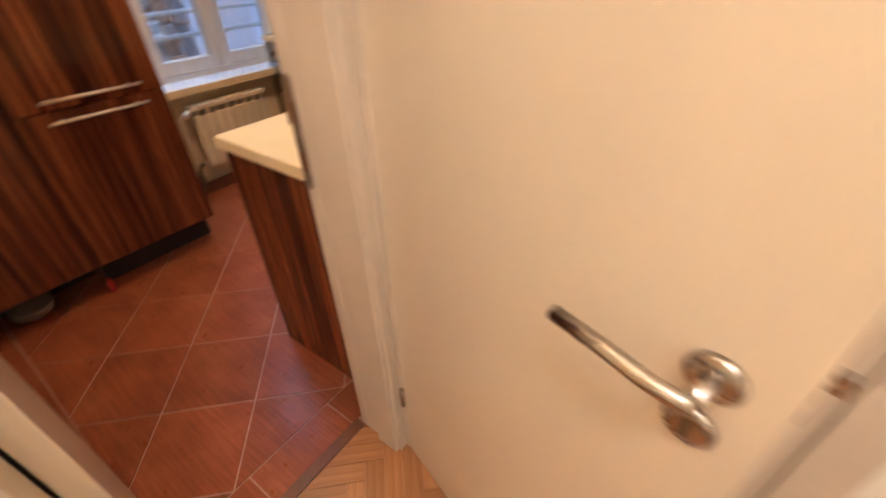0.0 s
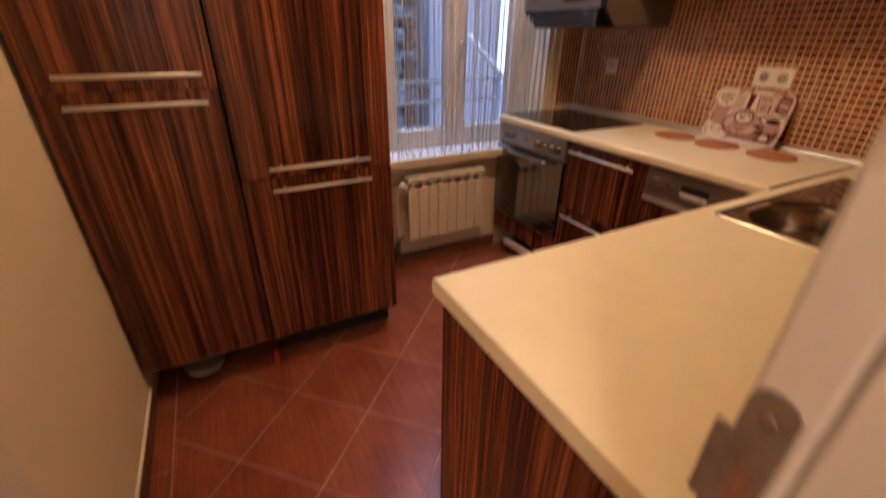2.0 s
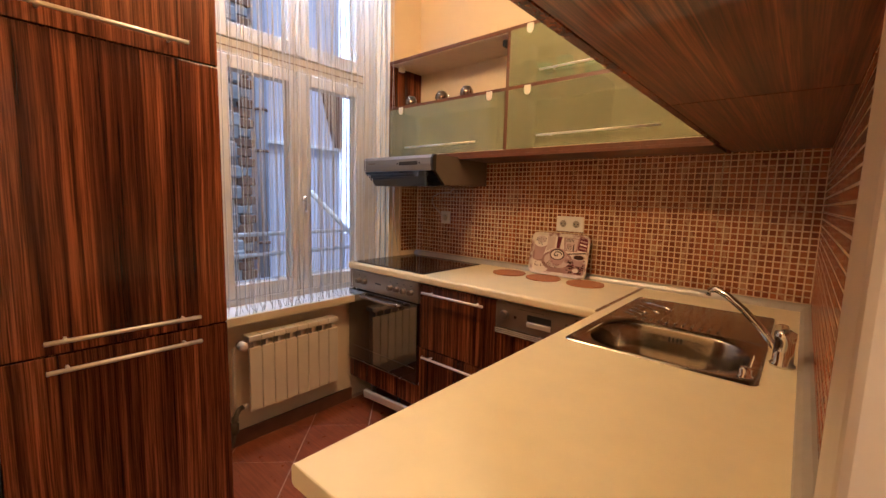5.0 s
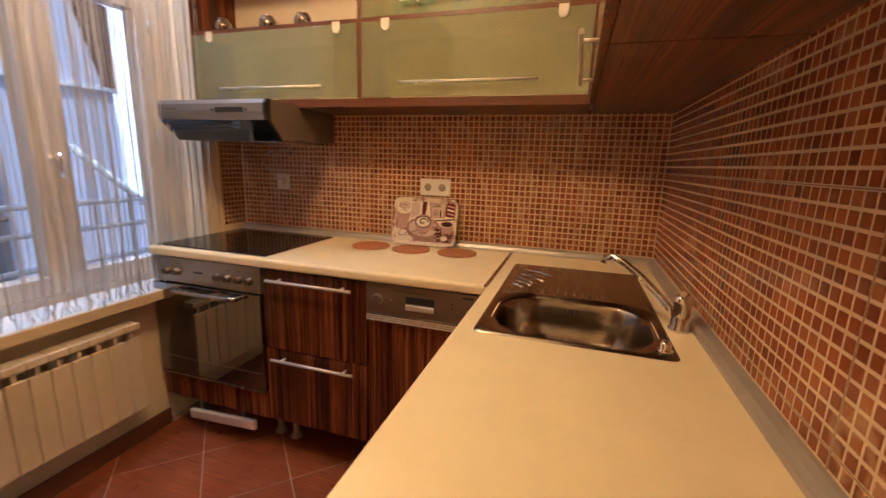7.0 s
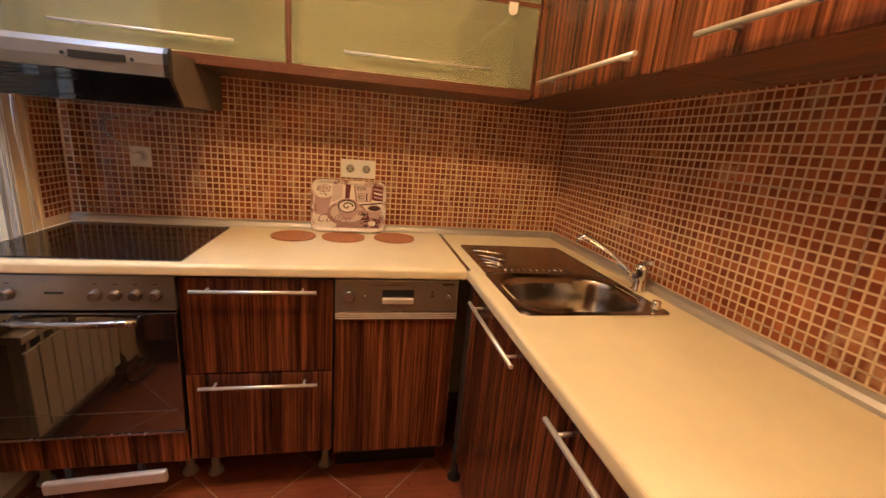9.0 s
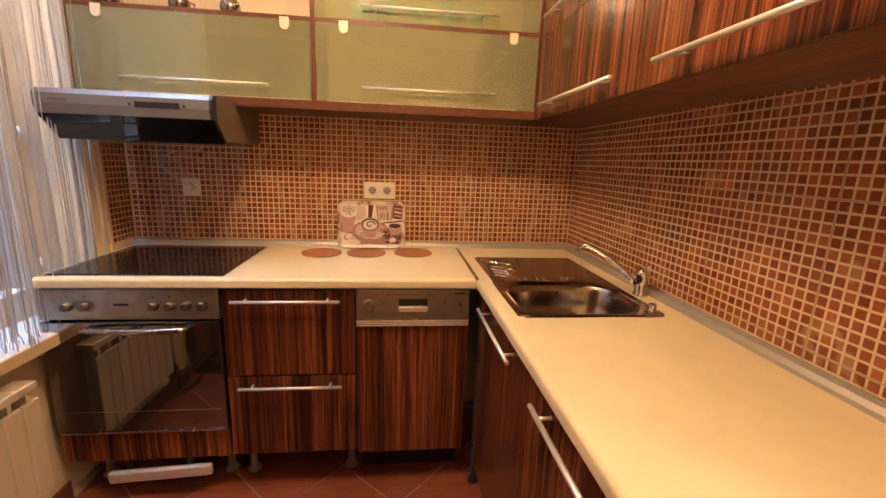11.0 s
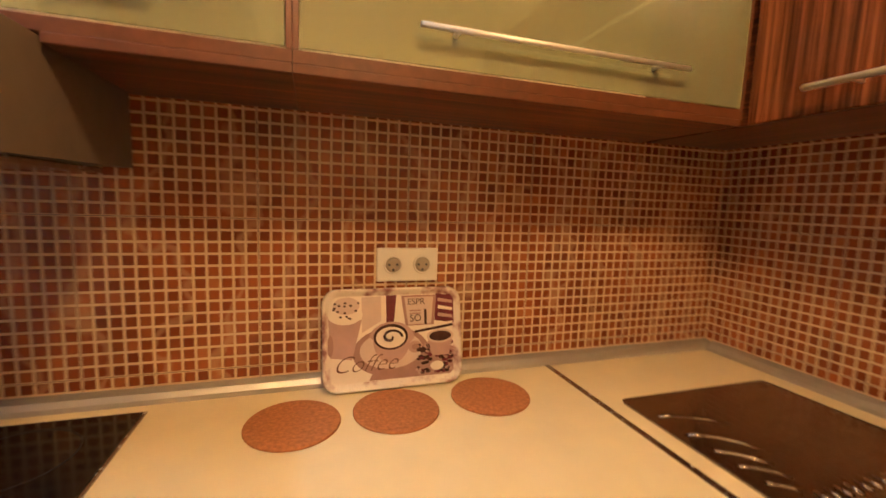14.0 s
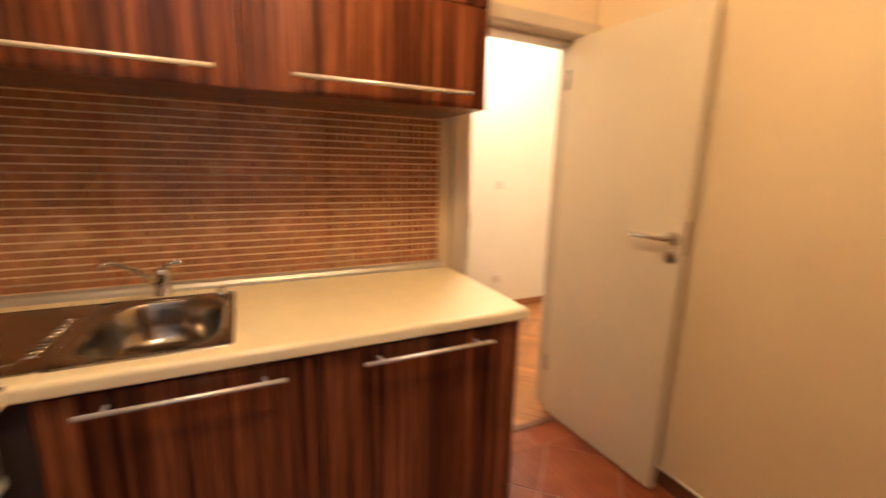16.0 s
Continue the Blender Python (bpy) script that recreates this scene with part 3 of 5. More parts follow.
part("window_handle", bm, CHROME, win, "small chrome espagnolette handle")
for yy in (WIN_S + 0.143, WIN_N - 0.113):
    for z in (0.86, 1.35, 1.84, 2.2):
        part("hinge", rod(bmesh.new(), (GX + 0.056, yy, z), (GX + 0.056, yy, z + 0.055), 0.007, 10), WINDOW_WHITE, win)
# brown strip laid on the transom as the shade in the casement gap
part("gap_shade_line", boxes((GX + 0.0445, WIN_S + 0.14, 2.018, GX + 0.0465, WIN_N - 0.11, 2.024)), COURT_BROWN, win)
structure("window_sill", boxes((XW - 0.14, WIN_S + 0.003, 0.662, XW + 0.062, WIN_N - 0.003, 0.700), bevel=0.006), SILL_WHITE, "white painted window sill above the radiator")
structure("window_casing", boxes((XW, WIN_S - 0.040, 0.655, XW + 0.014, WIN_S, WIN_T), (XW + 0.0625, WIN_S - 0.040, 0.655, XW + 0.070, WIN_N - 0.003, 0.6985), (XW + 0.014, WIN_S - 0.040, 0.655, XW + 0.0625, WIN_S, 0.6985), bevel=0.003), CASING, "cream painted casing along the window recess and sill")

# ---- floors ----


def clip(poly, lo_hi):
    """Cuts a convex outline to x0, y0, x1, y1."""
    x0, y0, x1, y1 = lo_hi
    for axis, bound, keep in ((0, x0, 1), (0, x1, -1), (1, y0, 1), (1, y1, -1)):
        out = []
        for i, p in enumerate(poly):
            q = poly[(i + 1) % len(poly)]
            a, b = keep * (p[axis] - bound), keep * (q[axis] - bound)
            if a >= 0:
                out.append(p)
            if a * b < 0:
                k = a / (a - b)
                out.append((p[0] + k * (q[0] - p[0]), p[1] + k * (q[1] - p[1])))
        poly = out
        if len(poly) < 3:
            return []
    return poly


def area(poly):
    return abs(sum(p[0] * q[1] - q[0] * p[1] for p, q in zip(poly, poly[1:] + poly[:1]))) / 2


def slab(poly, z0, z1, edge):
    """A floor piece with a chamfered rim."""
    bm = bmesh.new()
    cx, cy = sum(p[0] for p in poly) / len(poly), sum(p[1] for p in poly) / len(poly)
    lo = [bm.verts.new((*p, z0)) for p in poly]
    mid = [bm.verts.new((*p, z1 - edge)) for p in poly]
    top = []
    for p in poly:
        d = math.hypot(p[0] - cx, p[1] - cy) or 1
        k = max(0.0, 1 - 1.4 * edge / d)
        top.append(bm.verts.new((cx + (p[0] - cx) * k, cy + (p[1] - cy) * k, z1)))
    n = len(poly)
    for i in range(n):
        j = (i + 1) % n
        bm.faces.new((lo[i], lo[j], mid[j], mid[i]))
        bm.faces.new((mid[i], mid[j], top[j], top[i]))
    bm.faces.new(top)
    return bm


floor = structure("floor", boxes((-2.75, YS - 0.2, -0.12, -0.03, 0.25, -0.0025)), FLOOR_GROUT, "terracotta tiled kitchen floor with pale joints")
hall_floor = structure("floor_hall", boxes((-0.03, HALL_S - 0.2, -0.12, HALL_E + 0.2, HALL_N + 1.3, -0.004)), OAK, "oak herringbone parquet of the hall")
structure("threshold", boxes((-0.062, DOOR_S, -0.004, -0.022, DOOR_N, 0.006), bevel=0.003), BASE_BROWN, "dark wooden threshold strip between tiles and parquet")

# ---- outside the window ----
GR = -0.9
structure("ground", boxes((-60, -60, GR - 0.3, -2.55, 60, GR)), COURT_GROUND, "grey concrete courtyard ground")
st = structure("stone_wall", boxes((-5.6, -4.5, GR, -5.0, -0.02, 5.5)), STONE, "rough grey stone wall across the courtyard")
for i in range(130):
    y, z = random.uniform(-1.3, -0.04), random.uniform(0.2, 4.0)
    w, h, d = random.uniform(0.06, 0.15), random.uniform(0.05, 0.11), random.uniform(0.02, 0.07)
    part("stone", boxes((-5.03, y - w, z - h, -5.0 + d, min(y + w, 0.0), z + h), bevel=0.025, segments=1), STONE, st)
quoin = structure("brick_quoin", boxes((-5.5, -0.02, GR, -5.0, 0.10, 5.5)), COURT_BROWN, "weathered brown brick edge of the stone wall")
for k in range(46):
    z = GR + 0.2 + 0.11 * k
    out = 0.155 if k % 2 else 0.115
    part("brick", boxes((-5.2, -0.03 - 0.03 * (k % 3), z, -4.975, out, z + 0.092), bevel=0.008, segments=1), COURT_BROWN if k % 4 else STONE, quoin)
post = single("downpipe", rod(bmesh.new(), (-4.95, 0.225, GR), (-4.95, 0.225, 5.2), 0.065, 16), COURT_PIPE, "grey painted downpipe on the courtyard wall", "pipe", (-4.95, 0.225, GR))
for z in (0.7, 1.78, 2.25, 4.0):
    part("pipe_clamp", rod(bmesh.new(), (-4.95, 0.225, z), (-4.95, 0.225, z + 0.03), 0.074, 16), COURT_BROWN, post)
# added self-lit box that stands in for bright sky behind the courtyard
structure("backdrop", boxes((-9.2, -8, GR, -9.0, 16, 9.0)), SKY_GLOW, "pale blue glowing backdrop in place of the bright sky")
single("low_wall", boxes((-7.1, 1.45, GR, -6.9, 9.0, 0.55), bevel=0.02), COURT_PLASTER, "low pale plastered courtyard wall", "wall", (-7, 4, GR))
bld = thing("courtyard_building", (-5.6, 3.0, GR), "pale blue-grey plastered courtyard building with dark windows", "building")
part("wall", boxes((-6.4, 3.4, GR, -5.4, 9.0, 6.5), (-6.4, -4.5, GR, -5.62, 0.1, 9.0)), COURT_PLASTER, bld)
part("wall", boxes((-5.55, 0.10, GR, -5.04, 1.37, 6.5)), COURT_PLASTER, bld, "pale plastered stair tower")
part("ledge", boxes((-5.04, 0.30, 1.90, -4.99, 1.375, 1.945), bevel=0.006), RAIL_PAINT, bld)
part("stringer", prism(bmesh.new(), ((1.06, 2.72), (1.372, 2.72), (1.372, 1.946), (1.28, 1.946)), "x", -5.0395, -4.98), COURT_BROWN, bld, "brown boarded underside of a stair")
for y, z in ((4.1, 0.9), (4.1, 3.2), (5.6, 0.9), (5.6, 3.2)):
    w = part("window", boxes((-5.42, y - 0.42, z - 0.06, -5.38, y - 0.34, z + 1.3), (-5.42, y + 0.34, z - 0.06, -5.38, y + 0.42, z + 1.3), (-5.42, y - 0.34, z + 1.22, -5.38, y + 0.34, z + 1.3), (-5.42, y - 0.34, z - 0.06, -5.36, y + 0.34, z), bevel=0.005), RAIL_PAINT, bld)
    part("pane", boxes((-5.405, y - 0.34, z, -5.395, y + 0.34, z + 1.22)), COURT_DARK, w)
gal = thing("gallery_railing", (-3.5, -0.3, GR), "pale painted metal gallery railing outside the window", "railing")
for z in (0.565, 0.785, 0.96):
    part("rail", rod(bmesh.new(), (-3.5, -3.5, z), (-3.5, 3.4, z), 0.019, 10), RAIL_PAINT, gal)
for y in (-2.6, -1.2, 0.32, 1.7, 3.1):
    part("post", boxes((-3.515, y - 0.015, GR, -3.485, y + 0.015, 1.0), bevel=0.003), RAIL_PAINT, gal)
str_ = thing("stair_railing", (-3.9, 0.6, GR), "pale painted stair railing in the courtyard", "railing")
part("rail", rod(bmesh.new(), (-3.9, -0.05, 1.33), (-3.9, 0.26, 1.33), 0.018, 10), RAIL_PAINT, str_)
part("rail", rod(bmesh.new(), (-3.9, 0.22, 1.33), (-3.9, 1.6, 0.1), 0.028, 10), RAIL_PAINT, str_)
part("post", rod(bmesh.new(), (-3.9, -0.05, GR), (-3.9, -0.05, 1.33), 0.013, 10), RAIL_PAINT, str_)
part("post", rod(bmesh.new(), (-3.9, 0.95, GR), (-3.9, 0.95, 0.68), 0.013, 10), RAIL_PAINT, str_)

# ---- worktops ----
ZT, FRONT = 0.90, -0.60


def worktop_profile(bm, axis, lo, hi, back, front):
    """A slab with a rounded front edge, drawn from back to front in depth."""
    r, t = 0.013, 0.038
    pts = [(back, ZT - t), (back, ZT)]
    pts += [(front + r - r * math.sin(radians(a)), ZT - r + r * math.cos(radians(a))) for a in (0, 22, 45, 68, 90)]
    pts += [(front + 0.5 * r - 0.5 * r * math.cos(radians(a)), ZT - t + 0.5 * r - 0.5 * r * math.sin(radians(a))) for a in (0, 45, 90)]
    return prism(bm, pts, axis, lo, hi)


END = -1.822
BX0, BX1, BY0, BY1 = -0.525, -0.118, -0.966, -0.648     # bowl cut-out
wn_ = thing("worktop", (-1.35, -0.3, ZT - 0.038), "cream laminate worktop with the hob and coasters", "worktop")
part("slab", worktop_profile(bmesh.new(), "x", -2.13, -0.602, -0.0005, FRONT), TOP, wn_)
part("end_band", boxes((-2.1315, -0.588, ZT - 0.036, -2.1302, -0.001, ZT - 0.001)), TOP, wn_)
we_ = thing("worktop", (-0.3, -1.2, ZT - 0.038), "cream laminate worktop with the inset sink", "worktop")


def cut_worktop():
    """One slab with a square cut-out and a rounded front edge."""
    bm = bmesh.new()
    r, t = 0.013, 0.038
    prof = [(BX1, ZT), (BX0, ZT)]
    prof += [(FRONT + r - r * math.sin(radians(a)), ZT - r + r * math.cos(radians(a))) for a in (0, 22, 45, 68, 90)]
    prof += [(FRONT + 0.5 * r - 0.5 * r * math.cos(radians(a)), ZT - t + 0.5 * r - 0.5 * r * math.sin(radians(a))) for a in (0, 45, 90)]
    prof += [(BX0, ZT - t), (BX1, ZT - t), (-0.0005, ZT - t), (-0.0005, ZT)]
    rows = [[bm.verts.new((x, y, z)) for x, z in prof] for y in (END, BY0, BY1, -0.0005)]
    n = len(prof)
    low = n - 4                                   # index of the lower hole edge
    for k in range(3):
        for i in range(n):
            j = (i + 1) % n
            if k == 1 and i in (0, low):
                continue
            bm.faces.new((rows[k][i], rows[k][j], rows[k + 1][j], rows[k + 1][i]))
    bm.faces.new(rows[0][::-1])
    bm.faces.new(rows[3])
    for a, b in ((rows[1], rows[2]),):
        bm.faces.new((a[0], b[0], b[low + 1], a[low + 1]))
        bm.faces.new((a[1], b[1], b[low], a[low]))
    for row in (rows[1], rows[2]):
        bm.faces.new((row[0], row[1], row[low], row[low + 1]))
    bmesh.ops.recalc_face_normals(bm, faces=bm.faces)
    return bm


part("slab", cut_worktop(), TOP, we_)
part("joint_strip", boxes((-0.606, -0.603, ZT - 0.004, -0.592, -0.024, ZT + 0.0022), bevel=0.001), STEEL, we_, "grey metal joint strip")
part("end_band", boxes((-0.588, END - 0.0012, ZT - 0.036, -0.001, END - 0.0002, ZT - 0.001)), TOP, we_)
RIM = [(0.0, 0.0), (-0.028, 0.0), (-0.026, 0.010), (-0.018, 0.021), (-0.007, 0.027), (0.0, 0.028)]
tr = single("wall_trim", prism(bmesh.new(), [(y, ZT + z) for y, z in RIM], "x", -2.142, -0.0005), TRIM, "silver aluminium upstand trim along the tiled wall", "trim", (-1.0, 0, ZT), "worktop trims")
tr2 = single("wall_trim", prism(bmesh.new(), [(x, ZT + z) for x, z in RIM], "y", -1.80, -0.029), TRIM, "silver aluminium upstand trim behind the sink", "trim", (0, -1.0, ZT), "worktop trims")

# ---- cabinets ----
FY, FX = -0.58, -0.58                     # fronts of the two base runs
BZ0, BZ1 = 0.165, 0.858


def foot(parent, x, y, z1, material=None):
    bm = lathe(bmesh.new(), (x, y, 0), ((0.028, 0.0), (0.028, 0.008), (0.018, 0.02), (0.015, 0.03), (0.015, z1)), 16)
    part("foot", bm, material or FOOT_GREY, parent, "grey plastic cabinet foot" if material is None else "black plastic cabinet foot")


FOOT_GREY = plain("grey plastic", (0.30, 0.27, 0.23), 0.45)
dc = thing("drawer_cabinet", (-1.30, -0.3, 0), "striped dark wood cabinet with two deep drawers", "cabinet")
part("body", boxes((-1.535, -0.562, BZ0, -1.059, -0.02, BZ1 - 0.002)), DARK, dc)
for z0, z1, hz, xa, xb in ((0.512, 0.851, 0.815, -1.495, -1.112), (BZ0 + 0.008, 0.506, 0.472, -1.488, -1.108)):
    d = part("drawer_front", boxes((-1.534, FY, z0, -1.060, FY + 0.018, z1), bevel=0.0015), ZEB_V, dc)
    bar_handle(d, (xa, FY - 0.032, hz), (xb, FY - 0.032, hz), (0, -0.032, 0))
for x in (-1.505, -1.09):
    foot(dc, x, -0.45, BZ0)

dw = thing("dishwasher", (-0.84, -0.3, 0), "built-in dishwasher with steel panel and striped wood door", "dishwasher")
part("body", boxes((-1.052, -0.555, 0.135, -0.625, -0.02, BZ1 - 0.004)), DARK, dw)
part("door", boxes((-1.052, FY, 0.160, -0.626, FY + 0.02, 0.706), bevel=0.0015), ZEB_V, dw)
ctl = part("control_panel", boxes((-1.054, FY - 0.008, 0.738, -0.624, FY + 0.02, 0.855), bevel=0.004), PANEL_STEEL, dw)
part("display_recess", boxes((-0.895, FY - 0.0095, 0.793, -0.785, FY - 0.0075, 0.820)), BLACK, ctl)
part("door_pull", boxes((-0.895, FY - 0.016, 0.768, -0.785, FY - 0.0075, 0.790), bevel=0.004), ALU, ctl, "pale pull handle")
part("program_knob", lathe(bmesh.new(), (-1.007, FY - 0.008, 0.797), ((0.021, 0.0), (0.020, -0.012), (0.017, -0.016)), 20, "y"), PANEL_STEEL, ctl)
for x, z, r in ((-0.952, 0.797, 0.006), (-0.720, 0.812, 0.004), (-0.720, 0.797, 0.006), (-0.660, 0.795, 0.009)):
    part("button", lathe(bmesh.new(), (x, FY - 0.008, z), ((r, 0.0), (r * 0.9, -0.005)), 12, "y"), STEEL, ctl)
part("print_bar", boxes((-0.684, FY - 0.0086, 0.838, -0.642, FY - 0.0078, 0.844)), BLACK, ctl)
part("print_bar", boxes((-0.94, FY - 0.0086, 0.835, -0.82, FY - 0.0078, 0.8365)), BLACK, ctl)
sl = part("trim_strip", boxes((-1.054, FY - 0.010, 0.708, -0.624, FY + 0.015, 0.737), bevel=0.002), STEEL, dw, "ribbed steel strip")
for k in range(3):
    part("rib", boxes((-1.053, FY - 0.0118, 0.713 + 0.008 * k, -0.625, FY - 0.0098, 0.717 + 0.008 * k)), ALU, sl)
part("plinth", boxes((-1.05, -0.46, 0.0, -0.63, -0.44, 0.11)), BLACK, dw)

ov = thing("oven", (-1.84, -0.3, 0), "built-in oven with smoked glass door and steel knob panel", "oven")
part("body", boxes((-2.135, -0.56, 0.17, -1.545, -0.02, BZ1 - 0.003)), DARK, ov)
op = part("control_panel", boxes((-2.138, FY - 0.006, 0.742, -1.543, FY + 0.02, 0.856), bevel=0.003), PANEL_STEEL, ov)
for x in (-2.040, -1.985, -1.760, -1.706, -1.651, -1.596):
    k = part("knob", lathe(bmesh.new(), (x, FY - 0.006, 0.795), ((0.0185, 0.0), (0.0185, -0.004), (0.0155, -0.006), (0.0145, -0.022), (0.012, -0.024)), 20, "y"), KNOB, op, "round metal knob")
    part("pointer", boxes((x - 0.002, FY - 0.0315, 0.786, x + 0.002, FY - 0.0295, 0.809)), KNOB, k)
    part("print_bar", boxes((x - 0.006, FY - 0.0068, 0.827, x + 0.006, FY - 0.0058, 0.830)), BLACK, op)
part("badge", boxes((-1.895, FY - 0.0068, 0.795, -1.845, FY - 0.0058, 0.803)), BLACK, op)
od = part("oven_door", boxes((-2.138, FY - 0.012, 0.302, -1.543, FY + 0.02, 0.735), bevel=0.003), OVEN_GLASS, ov, "smoked mirror-like glass door")
part("window_line", boxes((-2.10, FY - 0.0130, 0.382, -1.56, FY - 0.0118, 0.3845)), PANEL_STEEL, od)
part("edge_trim", boxes((-2.138, FY - 0.013, 0.291, -1.543, FY + 0.01, 0.300), bevel=0.001), STEEL, ov)
bm = bmesh.new()
arc = [(-1.985 + 0.345 * k / 10, FY - 0.040 - 0.016 * math.sin(math.pi * k / 10), 0.716) for k in range(11)]
tube(bm, arc, 0.011, 10)
rod(bm, (-1.975, FY - 0.010, 0.716), (-1.975, FY - 0.042, 0.716), 0.009, 10)
rod(bm, (-1.650, FY - 0.010, 0.716), (-1.650, FY - 0.042, 0.716), 0.009, 10)
part("door_handle", bm, STEEL, od, "brushed metal handle bowed outwards")
part("base_panel", boxes((-2.138, FY, 0.168, -1.543, FY + 0.018, 0.287), bevel=0.0015), ZEB_V, ov)
for x in (-2.085, -1.60):
    foot(ov, x, -0.44, 0.17)
# silver plinth strip hanging loose on its clips below the oven
bm = boxes((-0.189, -0.012, -0.024, 0.189, 0.012, 0.024), bevel=0.009, segments=4)
bmesh.ops.transform(bm, matrix=pose(-1.806, -0.582, 0.106, 0, -3.1, 0), verts=bm.verts)
ts = part("toe_strip", bm, ALU, ov, "silver plinth strip hanging crooked below the oven")
for x in (-1.925, -1.705):
    part("clip", boxes((x - 0.010, -0.5695, 0.090, x + 0.010, -0.5565, 0.175), bevel=0.002), BLACK, ts)
hob = thing("ceramic_hob", (-1.82, -0.3, ZT), "black glass ceramic hob set in the worktop", "hob")
part("frame", boxes((-2.112, -0.574, ZT, -1.522, -0.062, ZT + 0.004), bevel=0.0015), STEEL, hob)
part("glass", boxes((-2.106, -0.568, ZT + 0.001, -1.528, -0.068, ZT + 0.0062), bevel=0.001), HOB_GLASS, hob)
for x, y, r in ((-1.97, -0.42, 0.09), (-1.97, -0.19, 0.075), (-1.67, -0.42, 0.075), (-1.67, -0.19, 0.09)):
    bm = bmesh.new()
    a = [bm.verts.new((*p, ZT + 0.0064)) for p in ellipse(x, y, r, r, 32)]
    b = [bm.verts.new((*p, ZT + 0.0064)) for p in ellipse(x, y, r - 0.0018, r - 0.0018, 32)]
    for i in range(32):
        bm.faces.new((a[i], a[(i + 1) % 32], b[(i + 1) % 32], b[i]))
    part("zone_ring", bm, BLACK, hob)

for nm, y0, y1, h0, h1 in (("sink_cabinet", -1.180, -0.625, -1.103, -0.696), ("base_cabinet", -1.790, -1.183, -1.692, -1.296)):
    c = thing(nm, (-0.3, (y0 + y1) / 2, 0), "striped dark wood base cabinet " + ("below the sink" if nm[0] == "s" else "with a full-height end panel"), "cabinet", "base cabinets along the sink wall")
    if nm[0] == "s":
        part("body", boxes((FX + 0.02, y0, BZ0 - 0.04, -0.02, y1, 0.70), (FX + 0.02, y1 - 0.01, 0.70, -0.02, y1, BZ1 - 0.003)), DARK, c)
    else:
        part("body", boxes((FX + 0.02, y0 + 0.001, BZ0 - 0.04, -0.02, y1, BZ1 - 0.003)), DARK, c)
        part("end_panel", boxes((FX + 0.001, y0 - 0.018, 0.004, -0.003, y0, BZ1 - 0.001), bevel=0.001), ZEB_V, c, "striped wood end panel down to the floor")
    d = part("door", boxes((FX, y0 + 0.0015, BZ0 - 0.045, FX + 0.018, y1 - 0.0015, 0.851), bevel=0.0015), ZEB_V, c)
    bar_handle(d, (FX - 0.032, h0, 0.817), (FX - 0.032, h1, 0.817), (-0.032, 0, 0))
    foot(c, -0.42, y0 + 0.05, BZ0 - 0.04)
    foot(c, -0.42, y1 - 0.05, BZ0 - 0.04)
cf = single("corner_filler", boxes((FX + 0.004, -0.620, BZ0, FX + 0.02, FY + 0.03, BZ1 - 0.003)), DARK, "dark filler post in the cabinet corner", "cabinet", (FX, -0.6, 0.1))
foot(cf, -0.568, -0.575, BZ0, BLACK)

# tall units
TX = -1.545
for nm, y0, y1 in (("larder_cabinet", -2.574, -2.112), ("fridge_housing", -2.108, -1.548)):
    wide = nm[0] == "f"
    back = 0.115 if wide else 0.24
    c = thing(nm, (-1.85, (y0 + y1) / 2, 0), "tall striped dark wood " + ("unit with three stacked doors beside the window" if wide else "larder unit with stacked doors beside the wall"), "cabinet", "tall units")
    part("body", boxes((XW + 0.005, y0 + 0.001, 0.160, TX + 0.0, y1 - 0.001, 2.42)), [ZEB_V], c)
    rows = ((0.164, 0.853, "hi"), (0.858, 1.698, "lo"), (1.703, 2.42, "lo")) if wide else ((0.164, 1.166, "hi"), (1.171, 2.42, "lo"))
    for z0, z1, pos in rows:
        d = part("door", boxes((TX, y0 + 0.0015, z0, TX + 0.018, y1 - 0.0015, z1), bevel=0.0015), ZEB_V, c)
        hz = z1 - 0.035 if pos == "hi" else z0 + 0.040
        hx = TX + 0.05
        a, b = ((-2.012, -1.642) if wide else (-2.506, -2.150))
        bar_handle(d, (hx, a, hz), (hx, b, hz), (0.032, 0, 0), "slim pale metal bar handle")
    part("plinth", boxes((TX - back - 0.015, y0 + 0.002, 0.0, TX - back, y1 - 0.002, 0.160)), BLACK, c)
    for y in (y0 + 0.06, y1 - 0.06):
        foot(c, TX - back - 0.06, y, 0.160, BLACK)
lk = single("leak_stop_tag", boxes((TX - 0.02, -2.125, 0.004, TX + 0.002, -2.108, 0.075), bevel=0.004), RED, "small red plastic tag under the tall units", "tag", (TX, -2.116, 0))
bw = single("plastic_bowl", lathe(bmesh.new(), (TX - 0.125, -2.40, 0.0), ((0.04, 0.0), (0.07, 0.02), (0.085, 0.06), (0.08, 0.06)), 20), BOWL_GREY, "pale plastic bowl pushed under the tall units", "bowl", (TX - 0.06, -2.40, 0))

# ---- wall cabinets ----
GY, GZ0, GZM, GZ1 = -0.285, 1.556, 1.862, 2.145


